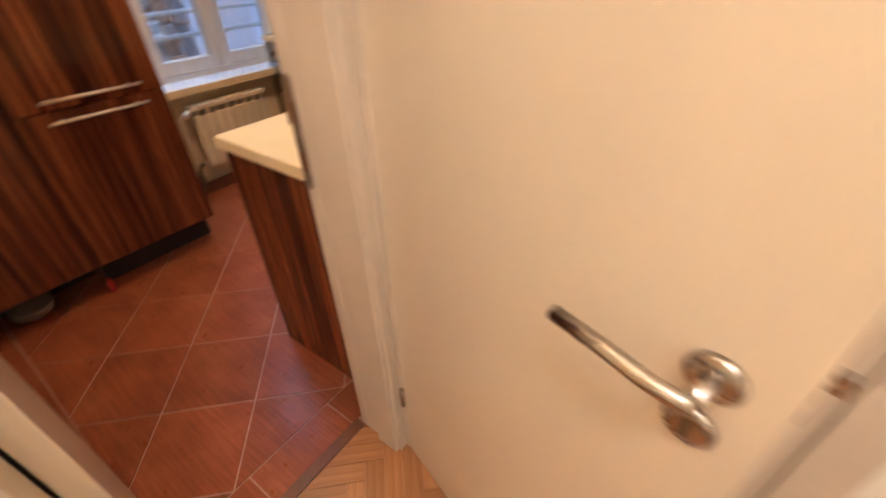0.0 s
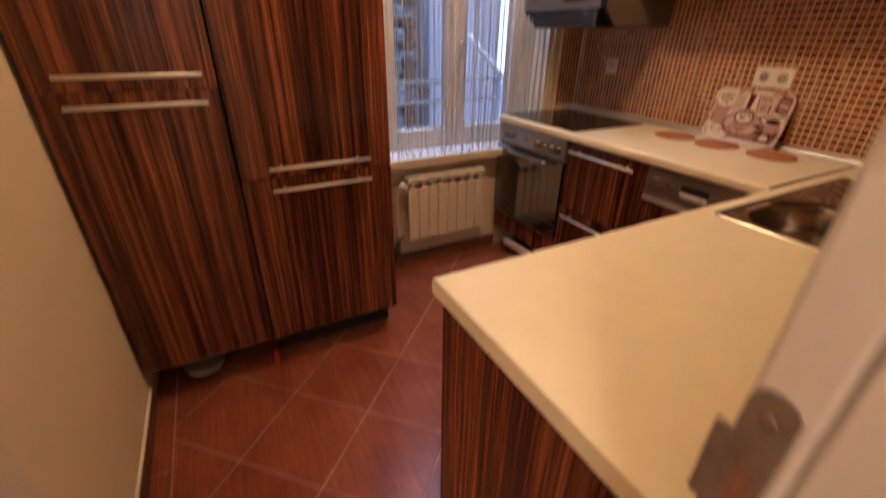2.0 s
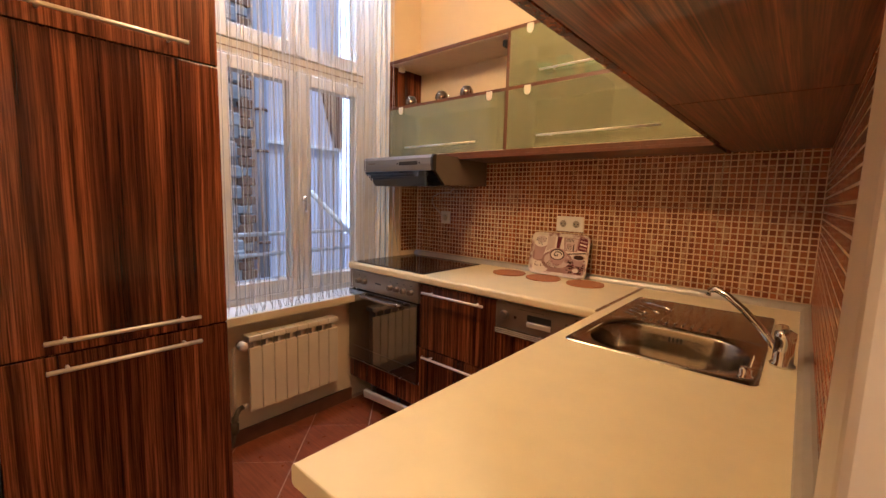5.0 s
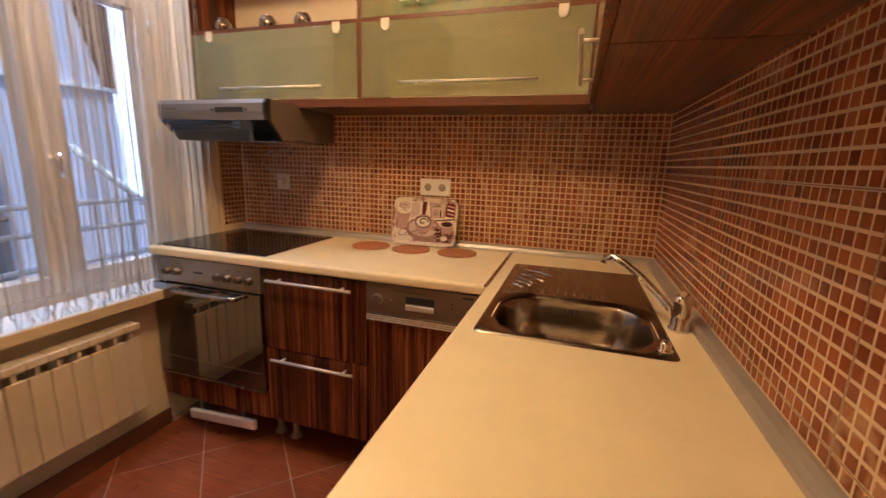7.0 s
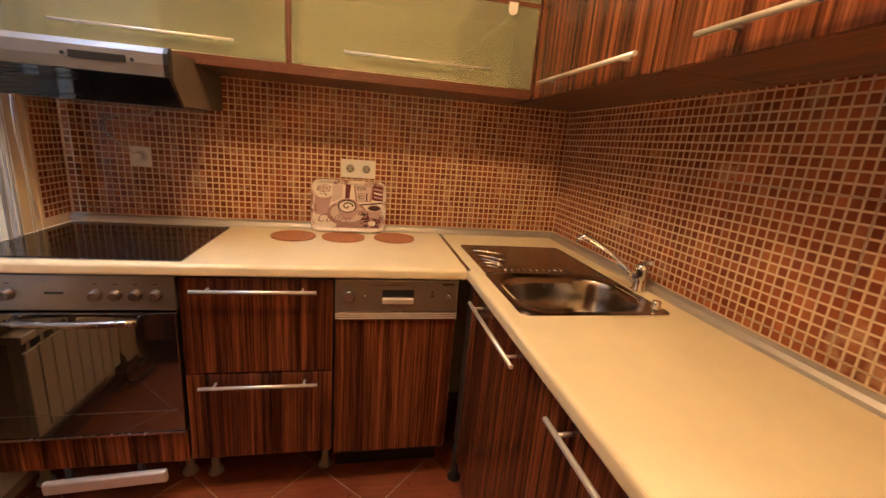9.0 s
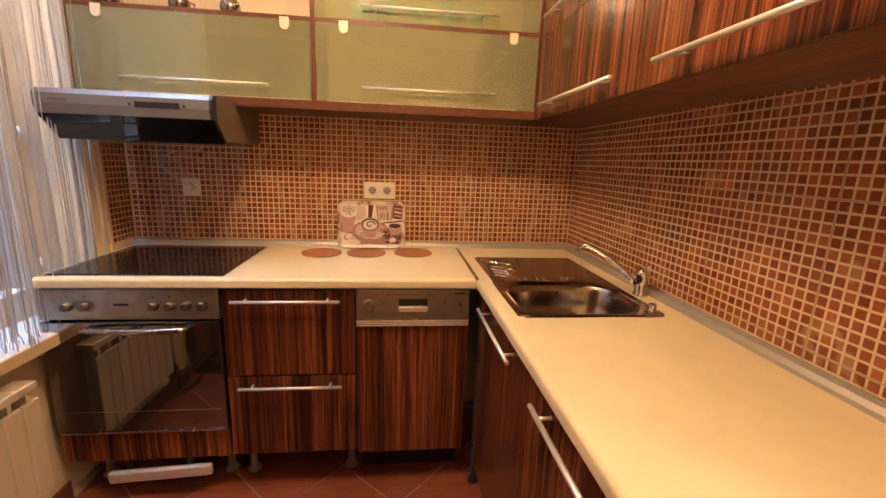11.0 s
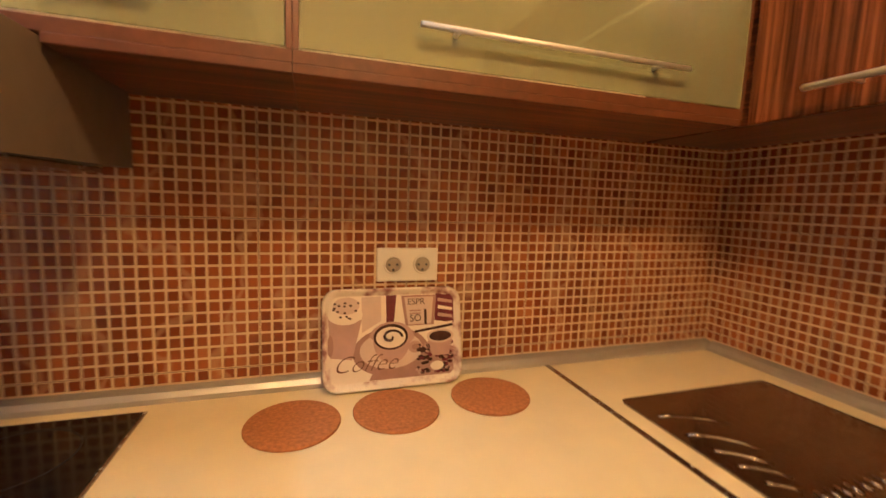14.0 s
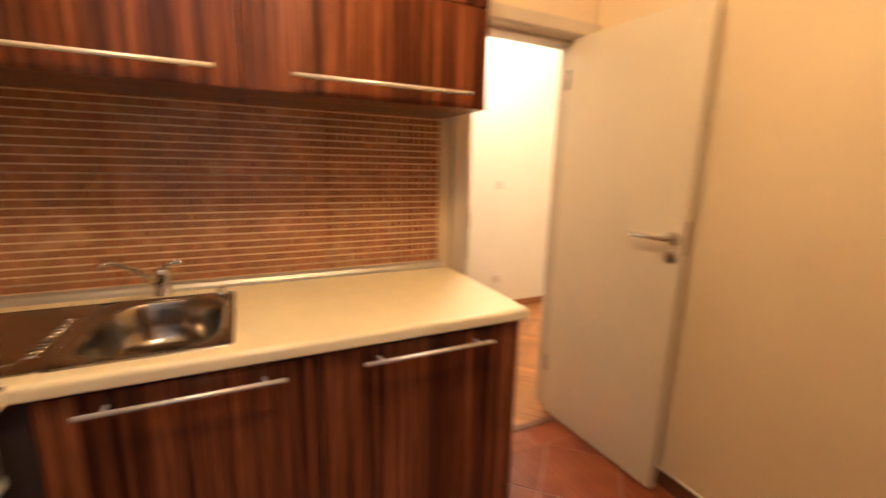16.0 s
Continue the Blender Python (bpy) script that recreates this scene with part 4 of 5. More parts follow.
def north_unit(name, x0, x1, label):
    c = thing(name, ((x0 + x1) / 2, -0.14, GZ0 - 0.02), label, "cabinet", "glass-fronted wall cabinets")
    part("base_board", boxes((x0, GY + 0.004, GZ0 - 0.022, x1, -0.001, GZ0 - 0.002), bevel=0.001), ZEB_X, c)
    part("shelf", boxes((x0 + 0.0095, GY + 0.004, GZM - 0.016, x1 - 0.0095, -0.010, GZM), bevel=0.001), ZEB_X, c)
    part("top_board", boxes((x0, GY + 0.004, GZ1 - 0.018, x1, -0.001, GZ1), bevel=0.001), ZEB_X, c)
    for a, b in ((x0, x0 + 0.009), (x1 - 0.009, x1)):
        sb = part("side_board", boxes((a, GY + 0.004, GZ0 - 0.002, b, -0.001, GZ1 - 0.018), bevel=0.001), ZEB_V, c)
        part("edge_band", boxes((a, GY - 0.003, GZ0 - 0.0015, b, GY + 0.0035, GZ1 - 0.0185), bevel=0.0008), EDGE, sb, "lighter brown edge banding")
    for nm, z0, z1, a, b in (("edge_band", GZ0 - 0.022, GZ0 - 0.002, x0, x1), ("edge_band", GZM - 0.016, GZM, x0 + 0.0095, x1 - 0.0095), ("edge_band", GZ1 - 0.018, GZ1, x0, x1)):
        part(nm, boxes((a, GY - 0.003, z0, b, GY + 0.0035, z1), bevel=0.0008), EDGE, c, "lighter brown edge banding")
    part("back_board", boxes((x0 + 0.0095, -0.010, GZ0 - 0.002, x1 - 0.0095, -0.002, GZ1 - 0.018)), CAB_IN, c)
    part("lining", boxes((x0 + 0.010, GY + 0.005, GZ1 - 0.0215, x1 - 0.010, -0.011, GZ1 - 0.0185)), CAB_IN, c)
    return c


def flap(c, x0, x1, z0, z1, hx0, hx1, hz, clips):
    f = part("glass_flap", boxes((x0 + 0.0105, GY - 0.005, z0 - 0.0015, x1 - 0.0105, GY + 0.001, z1 - 0.005), bevel=0.0008), FROST, c, "frosted green glass lift-up flap")
    f.visible_shadow = False
    bar_handle(f, (hx0, GY - 0.030, hz), (hx1, GY - 0.030, hz), (0, -0.0265, 0), radius=0.0048)
    for x in clips:
        bm = bmesh.new()
        prism(bm, [(x - 0.017, z1 + 0.004), (x + 0.017, z1 + 0.004)] + ellipse(x, z1 - 0.022, 0.017, 0.018, 10, 0, -198)[:10], "y", GY - 0.009, GY - 0.0042)
        part("clip", bm, CUP_CREAM, f, "pale rounded hinge clip")
    return f


NL = north_unit("wall_cabinet", -2.125, -1.2403, "wall cabinet with one frosted flap and an open upper shelf")
flap(NL, -2.125, -1.2403, GZ0 + 0.002, GZM - 0.012, -1.945, -1.410, 1.603, (-2.012, -1.345))
NR = north_unit("wall_cabinet", -1.2400, -0.322, "wall cabinet with two frosted green glass flaps")
flap(NR, -1.2400, -0.322, GZ0 + 0.002, GZM - 0.012, -1.050, -0.508, 1.609, (-1.122, -0.438))
flap(NR, -1.2400, -0.322, GZM + 0.002, GZ1 - 0.012, -1.050, -0.510, 1.907, (-1.122, -0.438))
for unit, a, b in ((NL, -1.544, -1.2405), (NR, -1.2400, -0.326)):
    rail = part("light_rail", boxes((a, GY + 0.004, GZ0 - 0.036, b, -0.001, GZ0 - 0.0225), bevel=0.001), ZEB_X, unit)
    part("edge_band", boxes((a, GY - 0.003, GZ0 - 0.036, b, GY + 0.0035, GZ0 - 0.0222), bevel=0.0008), EDGE, rail)
for x, z in ((-2.085, 2.105), (-1.30, 2.095)):
    k = single("lift_fitting", boxes((x - 0.012, -0.24, z - 0.012, x + 0.012, -0.20, z + 0.0205), bevel=0.004), BLACK if x > -2 else CUP_CREAM, "small lift-up door fitting inside the open shelf", "fitting", (x, -0.22, z))
CUP_PROFILE = ((0.020, 0.0), (0.030, 0.006), (0.039, 0.030), (0.038, 0.050), (0.031, 0.064), (0.024, 0.069))
cup0 = None
for x, y in ((-2.018, -0.20), (-1.765, -0.19), (-1.575, -0.19)):
    if cup0 is None:
        cup0 = thing("glass_cup", (x, y, GZM), "small dark glass cup with a metal rim", "cup", "cups on the open shelf")
        part("bowl", lathe(bmesh.new(), (x, y, GZM), CUP_PROFILE, 20), CUP_GLASS, cup0)
        part("rim", lathe(bmesh.new(), (x, y, GZM + 0.0685), ((0.025, 0.0), (0.026, 0.002), (0.024, 0.005)), 20), CHROME, cup0)
        part("ear", tube(bmesh.new(), [(x + 0.036, y, GZM + 0.05), (x + 0.052, y, GZM + 0.045), (x + 0.052, y, GZM + 0.025), (x + 0.037, y, GZM + 0.018)], 0.003, 6), CHROME, cup0)
    else:
        copy_thing(cup0, pose(x, y, GZM, 0, 0, random.uniform(-40, 40)))
for i, x in enumerate((-1.06, -0.96, -0.82, -0.70, -0.60)):
    h = (0.085, 0.10, 0.075, 0.085, 0.09)[i]
    b = thing("turquoise_mug", (x, -0.242, GZM), "turquoise mug behind the frosted glass", "mug", "mugs behind the upper flap")
    part("bowl", lathe(bmesh.new(), (x, -0.242, GZM), ((0.03, 0.0), (0.038, 0.01), (0.040, h), (0.036, h), (0.034, 0.012), (0.01, 0.010)), 20), CUP_GREEN, b)
    part("ear", tube(bmesh.new(), [(x + 0.038, -0.242, GZM + 0.065), (x + 0.06, -0.242, GZM + 0.055), (x + 0.06, -0.242, GZM + 0.03), (x + 0.038, -0.242, GZM + 0.02)], 0.005, 6), CUP_GREEN, b)

UX, UZ0, UZM, UZ1 = -0.325, 1.522, 1.836, 2.145
for nm, y0, y1, h0, h1 in (("wall_cabinet", -1.052, -0.300, -0.990, -0.425), ("wall_cabinet", -1.800, -1.055, -1.722, -1.176)):
    c = thing(nm, (-0.16, (y0 + y1) / 2, UZ0), "striped dark wood wall cabinet above the " + ("sink" if y0 > -1.2 else "free worktop end"), "cabinet", "wooden wall cabinets")
    part("body", boxes((UX + 0.019, y0 + 0.001, UZ0, -0.001, y1 if y1 < -1 else -0.002, UZ1)), [ZEB_Y], c)
    for z0, z1 in ((UZ0 - 0.001, UZM - 0.002), (UZM + 0.002, UZ1)):
        d = part("door", boxes((UX, y0 + 0.0015, z0, UX + 0.018, y1 - 0.0015, z1), bevel=0.0015), ZEB_V, c)
        bar_handle(d, (UX - 0.034, h0, z0 + 0.043), (UX - 0.034, h1, z0 + 0.043), (-0.034, 0, 0))

# ---- cooker hood ----
hd_ = thing("cooker_hood", (-1.83, -0.25, 1.37), "slim silver cooker hood with a dark glass visor", "hood")
HX0, HX1 = -2.118, -1.548
part("body", prism(bmesh.new(), ((-0.002, 1.530), (-0.470, 1.530), (-0.470, 1.452), (-0.392, 1.374), (-0.002, 1.380)), "x", HX0 + 0.004, HX1), HOOD_SIDE, hd_)
fp = part("front_panel", prism(bmesh.new(), ((-0.470, 1.531), (-0.484, 1.529), (-0.496, 1.512), (-0.497, 1.480), (-0.490, 1.448), (-0.470, 1.448)), "x", HX0, HX1 - 0.010), HOOD_GREY, hd_)
part("end_cap", prism(bmesh.new(), ((-0.466, 1.5315), (-0.486, 1.530), (-0.4985, 1.512), (-0.4995, 1.480), (-0.492, 1.446), (-0.466, 1.446)), "x", HX1 - 0.010, HX1 + 0.002), BLACK, hd_)
part("switch_strip", boxes((-1.80, -0.4995, 1.477, -1.655, -0.4965, 1.497), bevel=0.001), SEAL, fp)
for x in (-1.815, -1.64):
    part("button", lathe(bmesh.new(), (x, -0.4965, 1.487), ((0.006, 0.0), (0.005, -0.003)), 12, "y"), BLACK, fp)
part("badge", boxes((-2.07, -0.4985, 1.489, -2.01, -0.4965, 1.496)), HOOD_SIDE, fp)
part("visor", prism(bmesh.new(), ((-0.472, 1.448), (-0.490, 1.446), (-0.402, 1.366), (-0.388, 1.372)), "x", HX0 + 0.002, HX1 - 0.002), BLACK_GLASS, hd_, "dark glass visor slanting back")
part("filter", boxes((HX0 + 0.03, -0.36, 1.366, HX1 - 0.03, -0.05, 1.376), bevel=0.002), STEEL, hd_)

# ---- sink ----
sk = thing("sink", (-0.32, -0.62, ZT), "stainless steel inset sink with a ribbed drainer", "sink")
SZ = ZT + 0.0045
bm = bmesh.new()


def ring(bm, pts, z):
    return [bm.verts.new((*p, z)) for p in pts]


def join_rings(bm, a, b, smooth=True):
    n = len(a)
    for i in range(n):
        f = bm.faces.new((a[i], a[(i + 1) % n], b[(i + 1) % n], b[i]))
        f.smooth = smooth


SPLIT = -0.628                            # where the bowl's plate meets the drainer
rings = [ring(bm, rrect(-0.552, -0.992, -0.092, SPLIT, 0.022, 9), ZT + 0.0006), ring(bm, rrect(-0.549, -0.989, -0.095, SPLIT, 0.02, 9), SZ)]
for inset, drop, rad_ in ((0.010, 0.0, 0.10), (0.012, 0.002, 0.11), (0.018, 0.0022, 0.115), (0.020, 0.0045, 0.12), (0.027, 0.005, 0.12), (0.030, 0.009, 0.12), (0.034, 0.03, 0.125),
                          (0.040, 0.07, 0.125), (0.050, 0.110, 0.12), (0.066, 0.130, 0.11), (0.096, 0.142, 0.085)):
    rings.append(ring(bm, rrect(-0.549 + inset, -0.989 + inset, -0.095 - inset, SPLIT - inset, rad_, 9), SZ - drop))
rings.append(ring(bm, rrect(-0.367, -0.845, -0.277, -0.755, 0.044, 9), SZ - 0.147))
for a, b in zip(rings, rings[1:]):
    join_rings(bm, a, b)
bm.faces.new(rings[-1])
bmesh.ops.recalc_face_normals(bm, faces=bm.faces)
part("bowl", bm, BOWL_STEEL, sk, "polished steel bowl")
bm = bmesh.new()
o = [p for p in rrect(-0.549, -0.90, -0.095, -0.248, 0.02, 5) if p[1] > -0.7]
prism(bm, [(-0.095, SPLIT)] + o + [(-0.549, SPLIT)], "z", ZT + 0.0006, SZ)
plate = part("drainer", bm, SINK_STEEL, sk, "flat ribbed draining board")


def rib(pts, r=0.0042, sunk=0.0):
    """A low rounded ridge pressed into the drainer."""
    part("rib", tube(bmesh.new(), [(x, y, SZ - 0.0016 - sunk) for x, y in pts], r, 8), SINK_STEEL, plate)


for k in range(11):
    x = -0.462 + 0.0242 * k
    rib([(x, -0.606), (x, -0.582)], 0.0052)
    if k > 2:
        rib([(x, -0.572), (x - 0.002, -0.45), (x - 0.012 + 0.002 * k, -0.275)], 0.0036, 0.0016)
for y, ex, ey in ((-0.331, -0.397, -0.391), (-0.402, -0.420, -0.478), (-0.458, -0.452, -0.515), (-0.503, -0.456, -0.548), (-0.548, -0.480, -0.575)):
    rib([(-0.520 + (ex + 0.520) * t, y + (ey - y) * t * t * 0.7 + (ey - y) * 0.3 * t) for t in (0, 0.25, 0.5, 0.75, 1.0)], 0.0050)
part("rim_bead", boxes((-0.545, -0.2545, SZ - 0.001, -0.10, -0.2515, SZ + 0.001), (-0.5455, -0.985, SZ - 0.001, -0.5425, -0.27, SZ + 0.001), (-0.1015, -0.985, SZ - 0.001, -0.0985, -0.27, SZ + 0.001), bevel=0.0008), SINK_STEEL, sk)
part("plug", lathe(bmesh.new(), (-0.322, -0.80, SZ - 0.147), ((0.042, 0.0), (0.042, 0.003), (0.034, 0.004), (0.012, 0.002)), 24), CHROME, sk)
part("overflow", boxes(*[(-0.342 + 0.011 * k, SPLIT - 0.0375, SZ - 0.042, -0.337 + 0.011 * k, SPLIT - 0.0320, SZ - 0.026) for k in range(4)]), BLACK, sk)

part("waste_knob", lathe(bmesh.new(), (-0.120, -0.952, SZ), ((0.017, 0.0), (0.017, 0.004), (0.012, 0.007), (0.0125, 0.020), (0.010, 0.024), (0.003, 0.025)), 20), CHROME, sk, "small round chrome knob of the waste")

# ---- tap ----
tp = thing("mixer_tap", (-0.058, -0.785, ZT), "chrome single-lever mixer tap with a long spout", "tap")
part("base", lathe(bmesh.new(), (-0.058, -0.785, ZT), ((0.027, 0.0), (0.027, 0.006), (0.022, 0.012), (0.021, 0.06), (0.023, 0.075), (0.022, 0.088), (0.012, 0.094)), 24), CHROME, tp)
part("spout", tube(bmesh.new(), [(-0.070, -0.778, ZT + 0.035), (-0.105, -0.757, ZT + 0.075), (-0.15, -0.731, ZT + 0.115), (-0.195, -0.705, ZT + 0.145), (-0.225, -0.688, ZT + 0.156), (-0.243, -0.678, ZT + 0.150), (-0.247, -0.676, ZT + 0.135)], 0.0095, 12), CHROME, tp)
part("lever", tube(bmesh.new(), [(-0.058, -0.785, ZT + 0.092), (-0.060, -0.798, ZT + 0.103), (-0.066, -0.818, ZT + 0.108), (-0.074, -0.842, ZT + 0.111)], 0.0075, 10), CHROME, tp)

# ---- sockets ----


SOCKET_WELL = plain("yellowed socket plastic", (0.34, 0.28, 0.20), 0.5)


def socket_unit(parent, x, z, y):
    part("ring", lathe(bmesh.new(), (x, y, z), ((0.023, 0.0), (0.0225, -0.004), (0.019, -0.0045), (0.018, -0.0005)), 24, "y"), WHITE_PL, parent)
    part("well", lathe(bmesh.new(), (x, y, z), ((0.0185, 0.0), (0.0185, -0.0015), (0.010, -0.0015)), 24, "y"), SOCKET_WELL, parent)
    bm = bmesh.new()
    rod(bm, (x - 0.0095, y - 0.001, z), (x - 0.0095, y - 0.003, z), 0.003, 8)
    rod(bm, (x + 0.0095, y - 0.001, z), (x + 0.0095, y - 0.003, z), 0.003, 8)
    rod(bm, (x, y - 0.001, z - 0.012), (x, y - 0.004, z - 0.012), 0.003, 8)
    part("contacts", bm, BLACK, parent)


ds = thing("double_socket", (-0.99, 0, 1.18), "white double wall socket above the worktop", "socket")
part("plate", boxes((-1.066, -0.0085, 1.141, -0.916, -0.001, 1.222), bevel=0.003), WHITE_PL, ds)
socket_unit(ds, -1.027, 1.182, -0.0085)
socket_unit(ds, -0.955, 1.182, -0.0085)
ss = thing("single_socket", (-1.865, 0, 1.175), "white single wall socket with a plug under the hood", "socket")
part("plate", boxes((-1.906, -0.0085, 1.134, -1.825, -0.001, 1.215), bevel=0.003), WHITE_PL, ss)
part("ring", lathe(bmesh.new(), (-1.865, -0.0085, 1.175), ((0.024, 0.0), (0.0235, -0.004), (0.019, -0.0045)), 24, "y"), WHITE_PL, ss)
pg = single("hood_plug", lathe(bmesh.new(), (-1.865, -0.012, 1.175), ((0.018, 0.0), (0.018, -0.02), (0.012, -0.032)), 20, "y"), WHITE_PL, "white plug of the cooker hood in its socket", "plug", (-1.865, -0.012, 1.175))
part("flex", tube(bmesh.new(), [(-1.868, -0.035, 1.18), (-1.90, -0.030, 1.205), (-1.95, -0.02, 1.235), (-1.985, -0.015, 1.27), (-1.98, -0.012, 1.31), (-1.92, -0.012, 1.335), (-1.82, -0.015, 1.34), (-1.78, -0.02, 1.38)], 0.003, 6), CABLE, pg)
single("wall_flex", tube(bmesh.new(), [(XW + 0.006, -0.215, 1.5), (XW + 0.006, -0.222, 1.25), (XW + 0.006, -0.205, 1.08), (XW + 0.006, -0.18, 0.93)], 0.003, 6), CABLE, "thin grey cable running down beside the window", "cable", (XW, -0.2, 1.2))

# ---- coasters and tray ----
for x, y in ((-1.247, -0.178), (-1.045, -0.172), (-0.827, -0.158)):
    c = single("cork_coaster", lathe(bmesh.new(), (x, y, ZT), ((0.0875, 0.0), (0.089, 0.002), (0.089, 0.005), (0.0875, 0.007)), 40), CORK, "round flat cork coaster on the cream worktop", "coaster", (x, y, ZT), "cork coasters")

tray = thing("coffee_tray", (-1.027, -0.064, ZT + 0.001), "rectangular melamine tray printed with coffee cups, leaning on the wall", "tray")
tray.rotation_euler = (radians(-11.5), 0, radians(0.6))
TW, TH = 0.165, 0.232


def tray_flat(name, outline, y, material, parent, label=""):
    bm = bmesh.new()
    prism(bm, outline, "y", y - 0.0007, y)
    return part(name, bm, material, parent, label, True)


T_CREAM = plain("tray cream print", (0.76, 0.66, 0.53), 0.25, vary=0.06, scale=14)
T_PINK = plain("tray pinkish print", (0.36, 0.205, 0.165), 0.25, vary=0.12, scale=20)
T_MILK = plain("tray milk print", (0.60, 0.455, 0.37), 0.25, vary=0.08, scale=20)
def tray_print():
    m, nt, p = mat("tray blotched print")
    fac = noise_fac(nt, coords(nt), 17, 3)
    nt.links.new(ramp(nt, fac, ((0.44, (0.76, 0.66, 0.53)), (0.52, (0.56, 0.39, 0.32)), (0.60, (0.25, 0.10, 0.09)), (0.68, (0.60, 0.46, 0.37)))), p.inputs["Base Color"])
    p.inputs["Roughness"].default_value = 0.22
    return m


T_BODY = tray_print()
T_BROWN = plain("tray script print", (0.17, 0.085, 0.055), 0.25, vary=0.1)
T_ROSE = plain("tray rosy print", (0.47, 0.295, 0.245), 0.25, vary=0.10, scale=18)
T_DARK = plain("tray coffee print", (0.055, 0.022, 0.016), 0.25, vary=0.3, scale=40)
T_WINE = plain("tray wine print", (0.13, 0.024, 0.030), 0.25, vary=0.3, scale=30)
bm = bmesh.new()
rr = []
for inset, y in ((0.0, -0.004), (0.002, -0.014), (0.006, -0.015), (0.014, -0.002), (0.020, 0.0)):
    rr.append([bm.verts.new((p[0], y, p[1])) for p in rrect(-TW + inset, inset, TW - inset, TH - inset, 0.035 - inset * 0.6, 6)])
for a, b in zip(rr, rr[1:]):
    join_rings(bm, a, b)
bm.faces.new(rr[-1])
back = [bm.verts.new((p[0], 0.003, p[1])) for p in rrect(-TW + 0.018, 0.018, TW - 0.018, TH - 0.018, 0.024, 6)]
join_rings(bm, rr[0], back)
bm.faces.new(back[::-1])
bmesh.ops.recalc_face_normals(bm, faces=bm.faces)
body = part("tray_body", bm, T_BODY, tray, "cream tray with a raised rolled rim", True)
tray_flat("table_print", rrect(-0.146, 0.019, 0.146, 0.214, 0.02), -0.0001, T_CREAM, body)
tray_flat("cloth_print", [(-0.06, 0.020), (0.145, 0.020), (0.146, 0.085), (0.05, 0.10), (-0.04, 0.06)], -0.0004, T_PINK, body)
tray_flat("saucer_print", ellipse(-0.007, 0.083, 0.090, 0.056, 36), -0.0008, T_PINK, body)
tray_flat("saucer_inner_print", ellipse(-0.007, 0.087, 0.074, 0.043, 36), -0.0013, T_MILK, body)
tray_flat("cup_print", ellipse(-0.006, 0.112, 0.054, 0.040, 30)[:15] + ellipse(-0.006, 0.112, 0.044, 0.056, 30)[15:], -0.0018, T_ROSE, body)
tray_flat("cup_ear_print", ellipse(0.050, 0.090, 0.017, 0.014, 18), -0.0016, T_ROSE, body)
tray_flat("cup_ear_hole_print", ellipse(0.051, 0.090, 0.009, 0.007, 14), -0.0021, T_PINK, body)
tray_flat("coffee_print", ellipse(-0.008, 0.117, 0.041, 0.030, 30), -0.0023, T_DARK, body)
tray_flat("foam_print", ellipse(-0.008, 0.116, 0.035, 0.0245, 28), -0.0028, T_CREAM, body)
bm = bmesh.new()
tube(bm, [(-0.008 + (0.027 - 0.0085 * a) * math.cos(a * 2.2), -0.0034, 0.116 + (0.020 - 0.0062 * a) * math.sin(a * 2.2)) for a in [0.12 * k for k in range(26)]], 0.0032, 6)
part("swirl_print", bm, T_DARK, body, "", True)
tray_flat("latte_glass_print", [(-0.146, 0.078), (-0.098, 0.070), (-0.075, 0.160), (-0.150, 0.164)], -0.0012, T_ROSE, body)
tray_flat("latte_ear_print", ellipse(-0.146, 0.105, 0.007, 0.024, 14), -0.0016, T_PINK, body)
tray_flat("latte_foam_print", ellipse(-0.112, 0.172, 0.039, 0.022, 22), -0.0017, T_CREAM, body)
tray_flat("latte_foam_print", ellipse(-0.110, 0.193, 0.030, 0.020, 18), -0.0021, T_MILK, body)
for k in range(16):
    tray_flat("sprinkle_print", ellipse(-0.111 + random.uniform(-0.028, 0.028), 0.180 + random.uniform(-0.016, 0.024), 0.0035, 0.0024, 8), -0.0026, T_DARK, body)
tray_flat("shade_print", [(-0.075, 0.13), (-0.030, 0.155), (-0.030, 0.212), (-0.075, 0.212)], -0.0006, T_MILK, body)
tray_flat("ribbon_print", [(-0.018, 0.150), (0.0, 0.150), (0.007, 0.214), (-0.018, 0.214)], -0.0012, T_WINE, body)
tray_flat("mug_print", [(0.028, 0.140), (0.098, 0.140), (0.106, 0.212), (0.018, 0.212)], -0.0012, T_PINK, body)
tray_flat("mug_face_print", [(0.034, 0.143), (0.091, 0.143), (0.098, 0.208), (0.026, 0.208)], -0.0017, T_MILK, body)
tray_flat("napkin_print", [(0.100, 0.150), (0.149, 0.142), (0.150, 0.210), (0.104, 0.215)], -0.0011, T_WINE, body)
for k in range(3):
    tray_flat("napkin_fold_print", [(0.108, 0.160 + 0.018 * k), (0.146, 0.154 + 0.018 * k), (0.146, 0.161 + 0.018 * k), (0.110, 0.168 + 0.018 * k)], -0.0016, T_CREAM if k % 2 else T_ROSE, body)
tray_flat("stripe_print", [(0.050, 0.122), (0.146, 0.134), (0.146, 0.146), (0.050, 0.133)], -0.0011, T_DARK, body)
tray_flat("stripe_print", [(0.050, 0.128), (0.146, 0.141), (0.146, 0.147), (0.050, 0.134)], -0.0016, T_CREAM, body)
tray_flat("small_cup_print", [(0.092, 0.066), (0.134, 0.066), (0.146, 0.112), (0.080, 0.112)], -0.0026, T_ROSE, body)
tray_flat("small_coffee_print", ellipse(0.113, 0.112, 0.034, 0.017, 24), -0.0031, T_MILK, body)
tray_flat("small_coffee_print", ellipse(0.113, 0.112, 0.028, 0.012, 24), -0.0036, T_DARK, body)
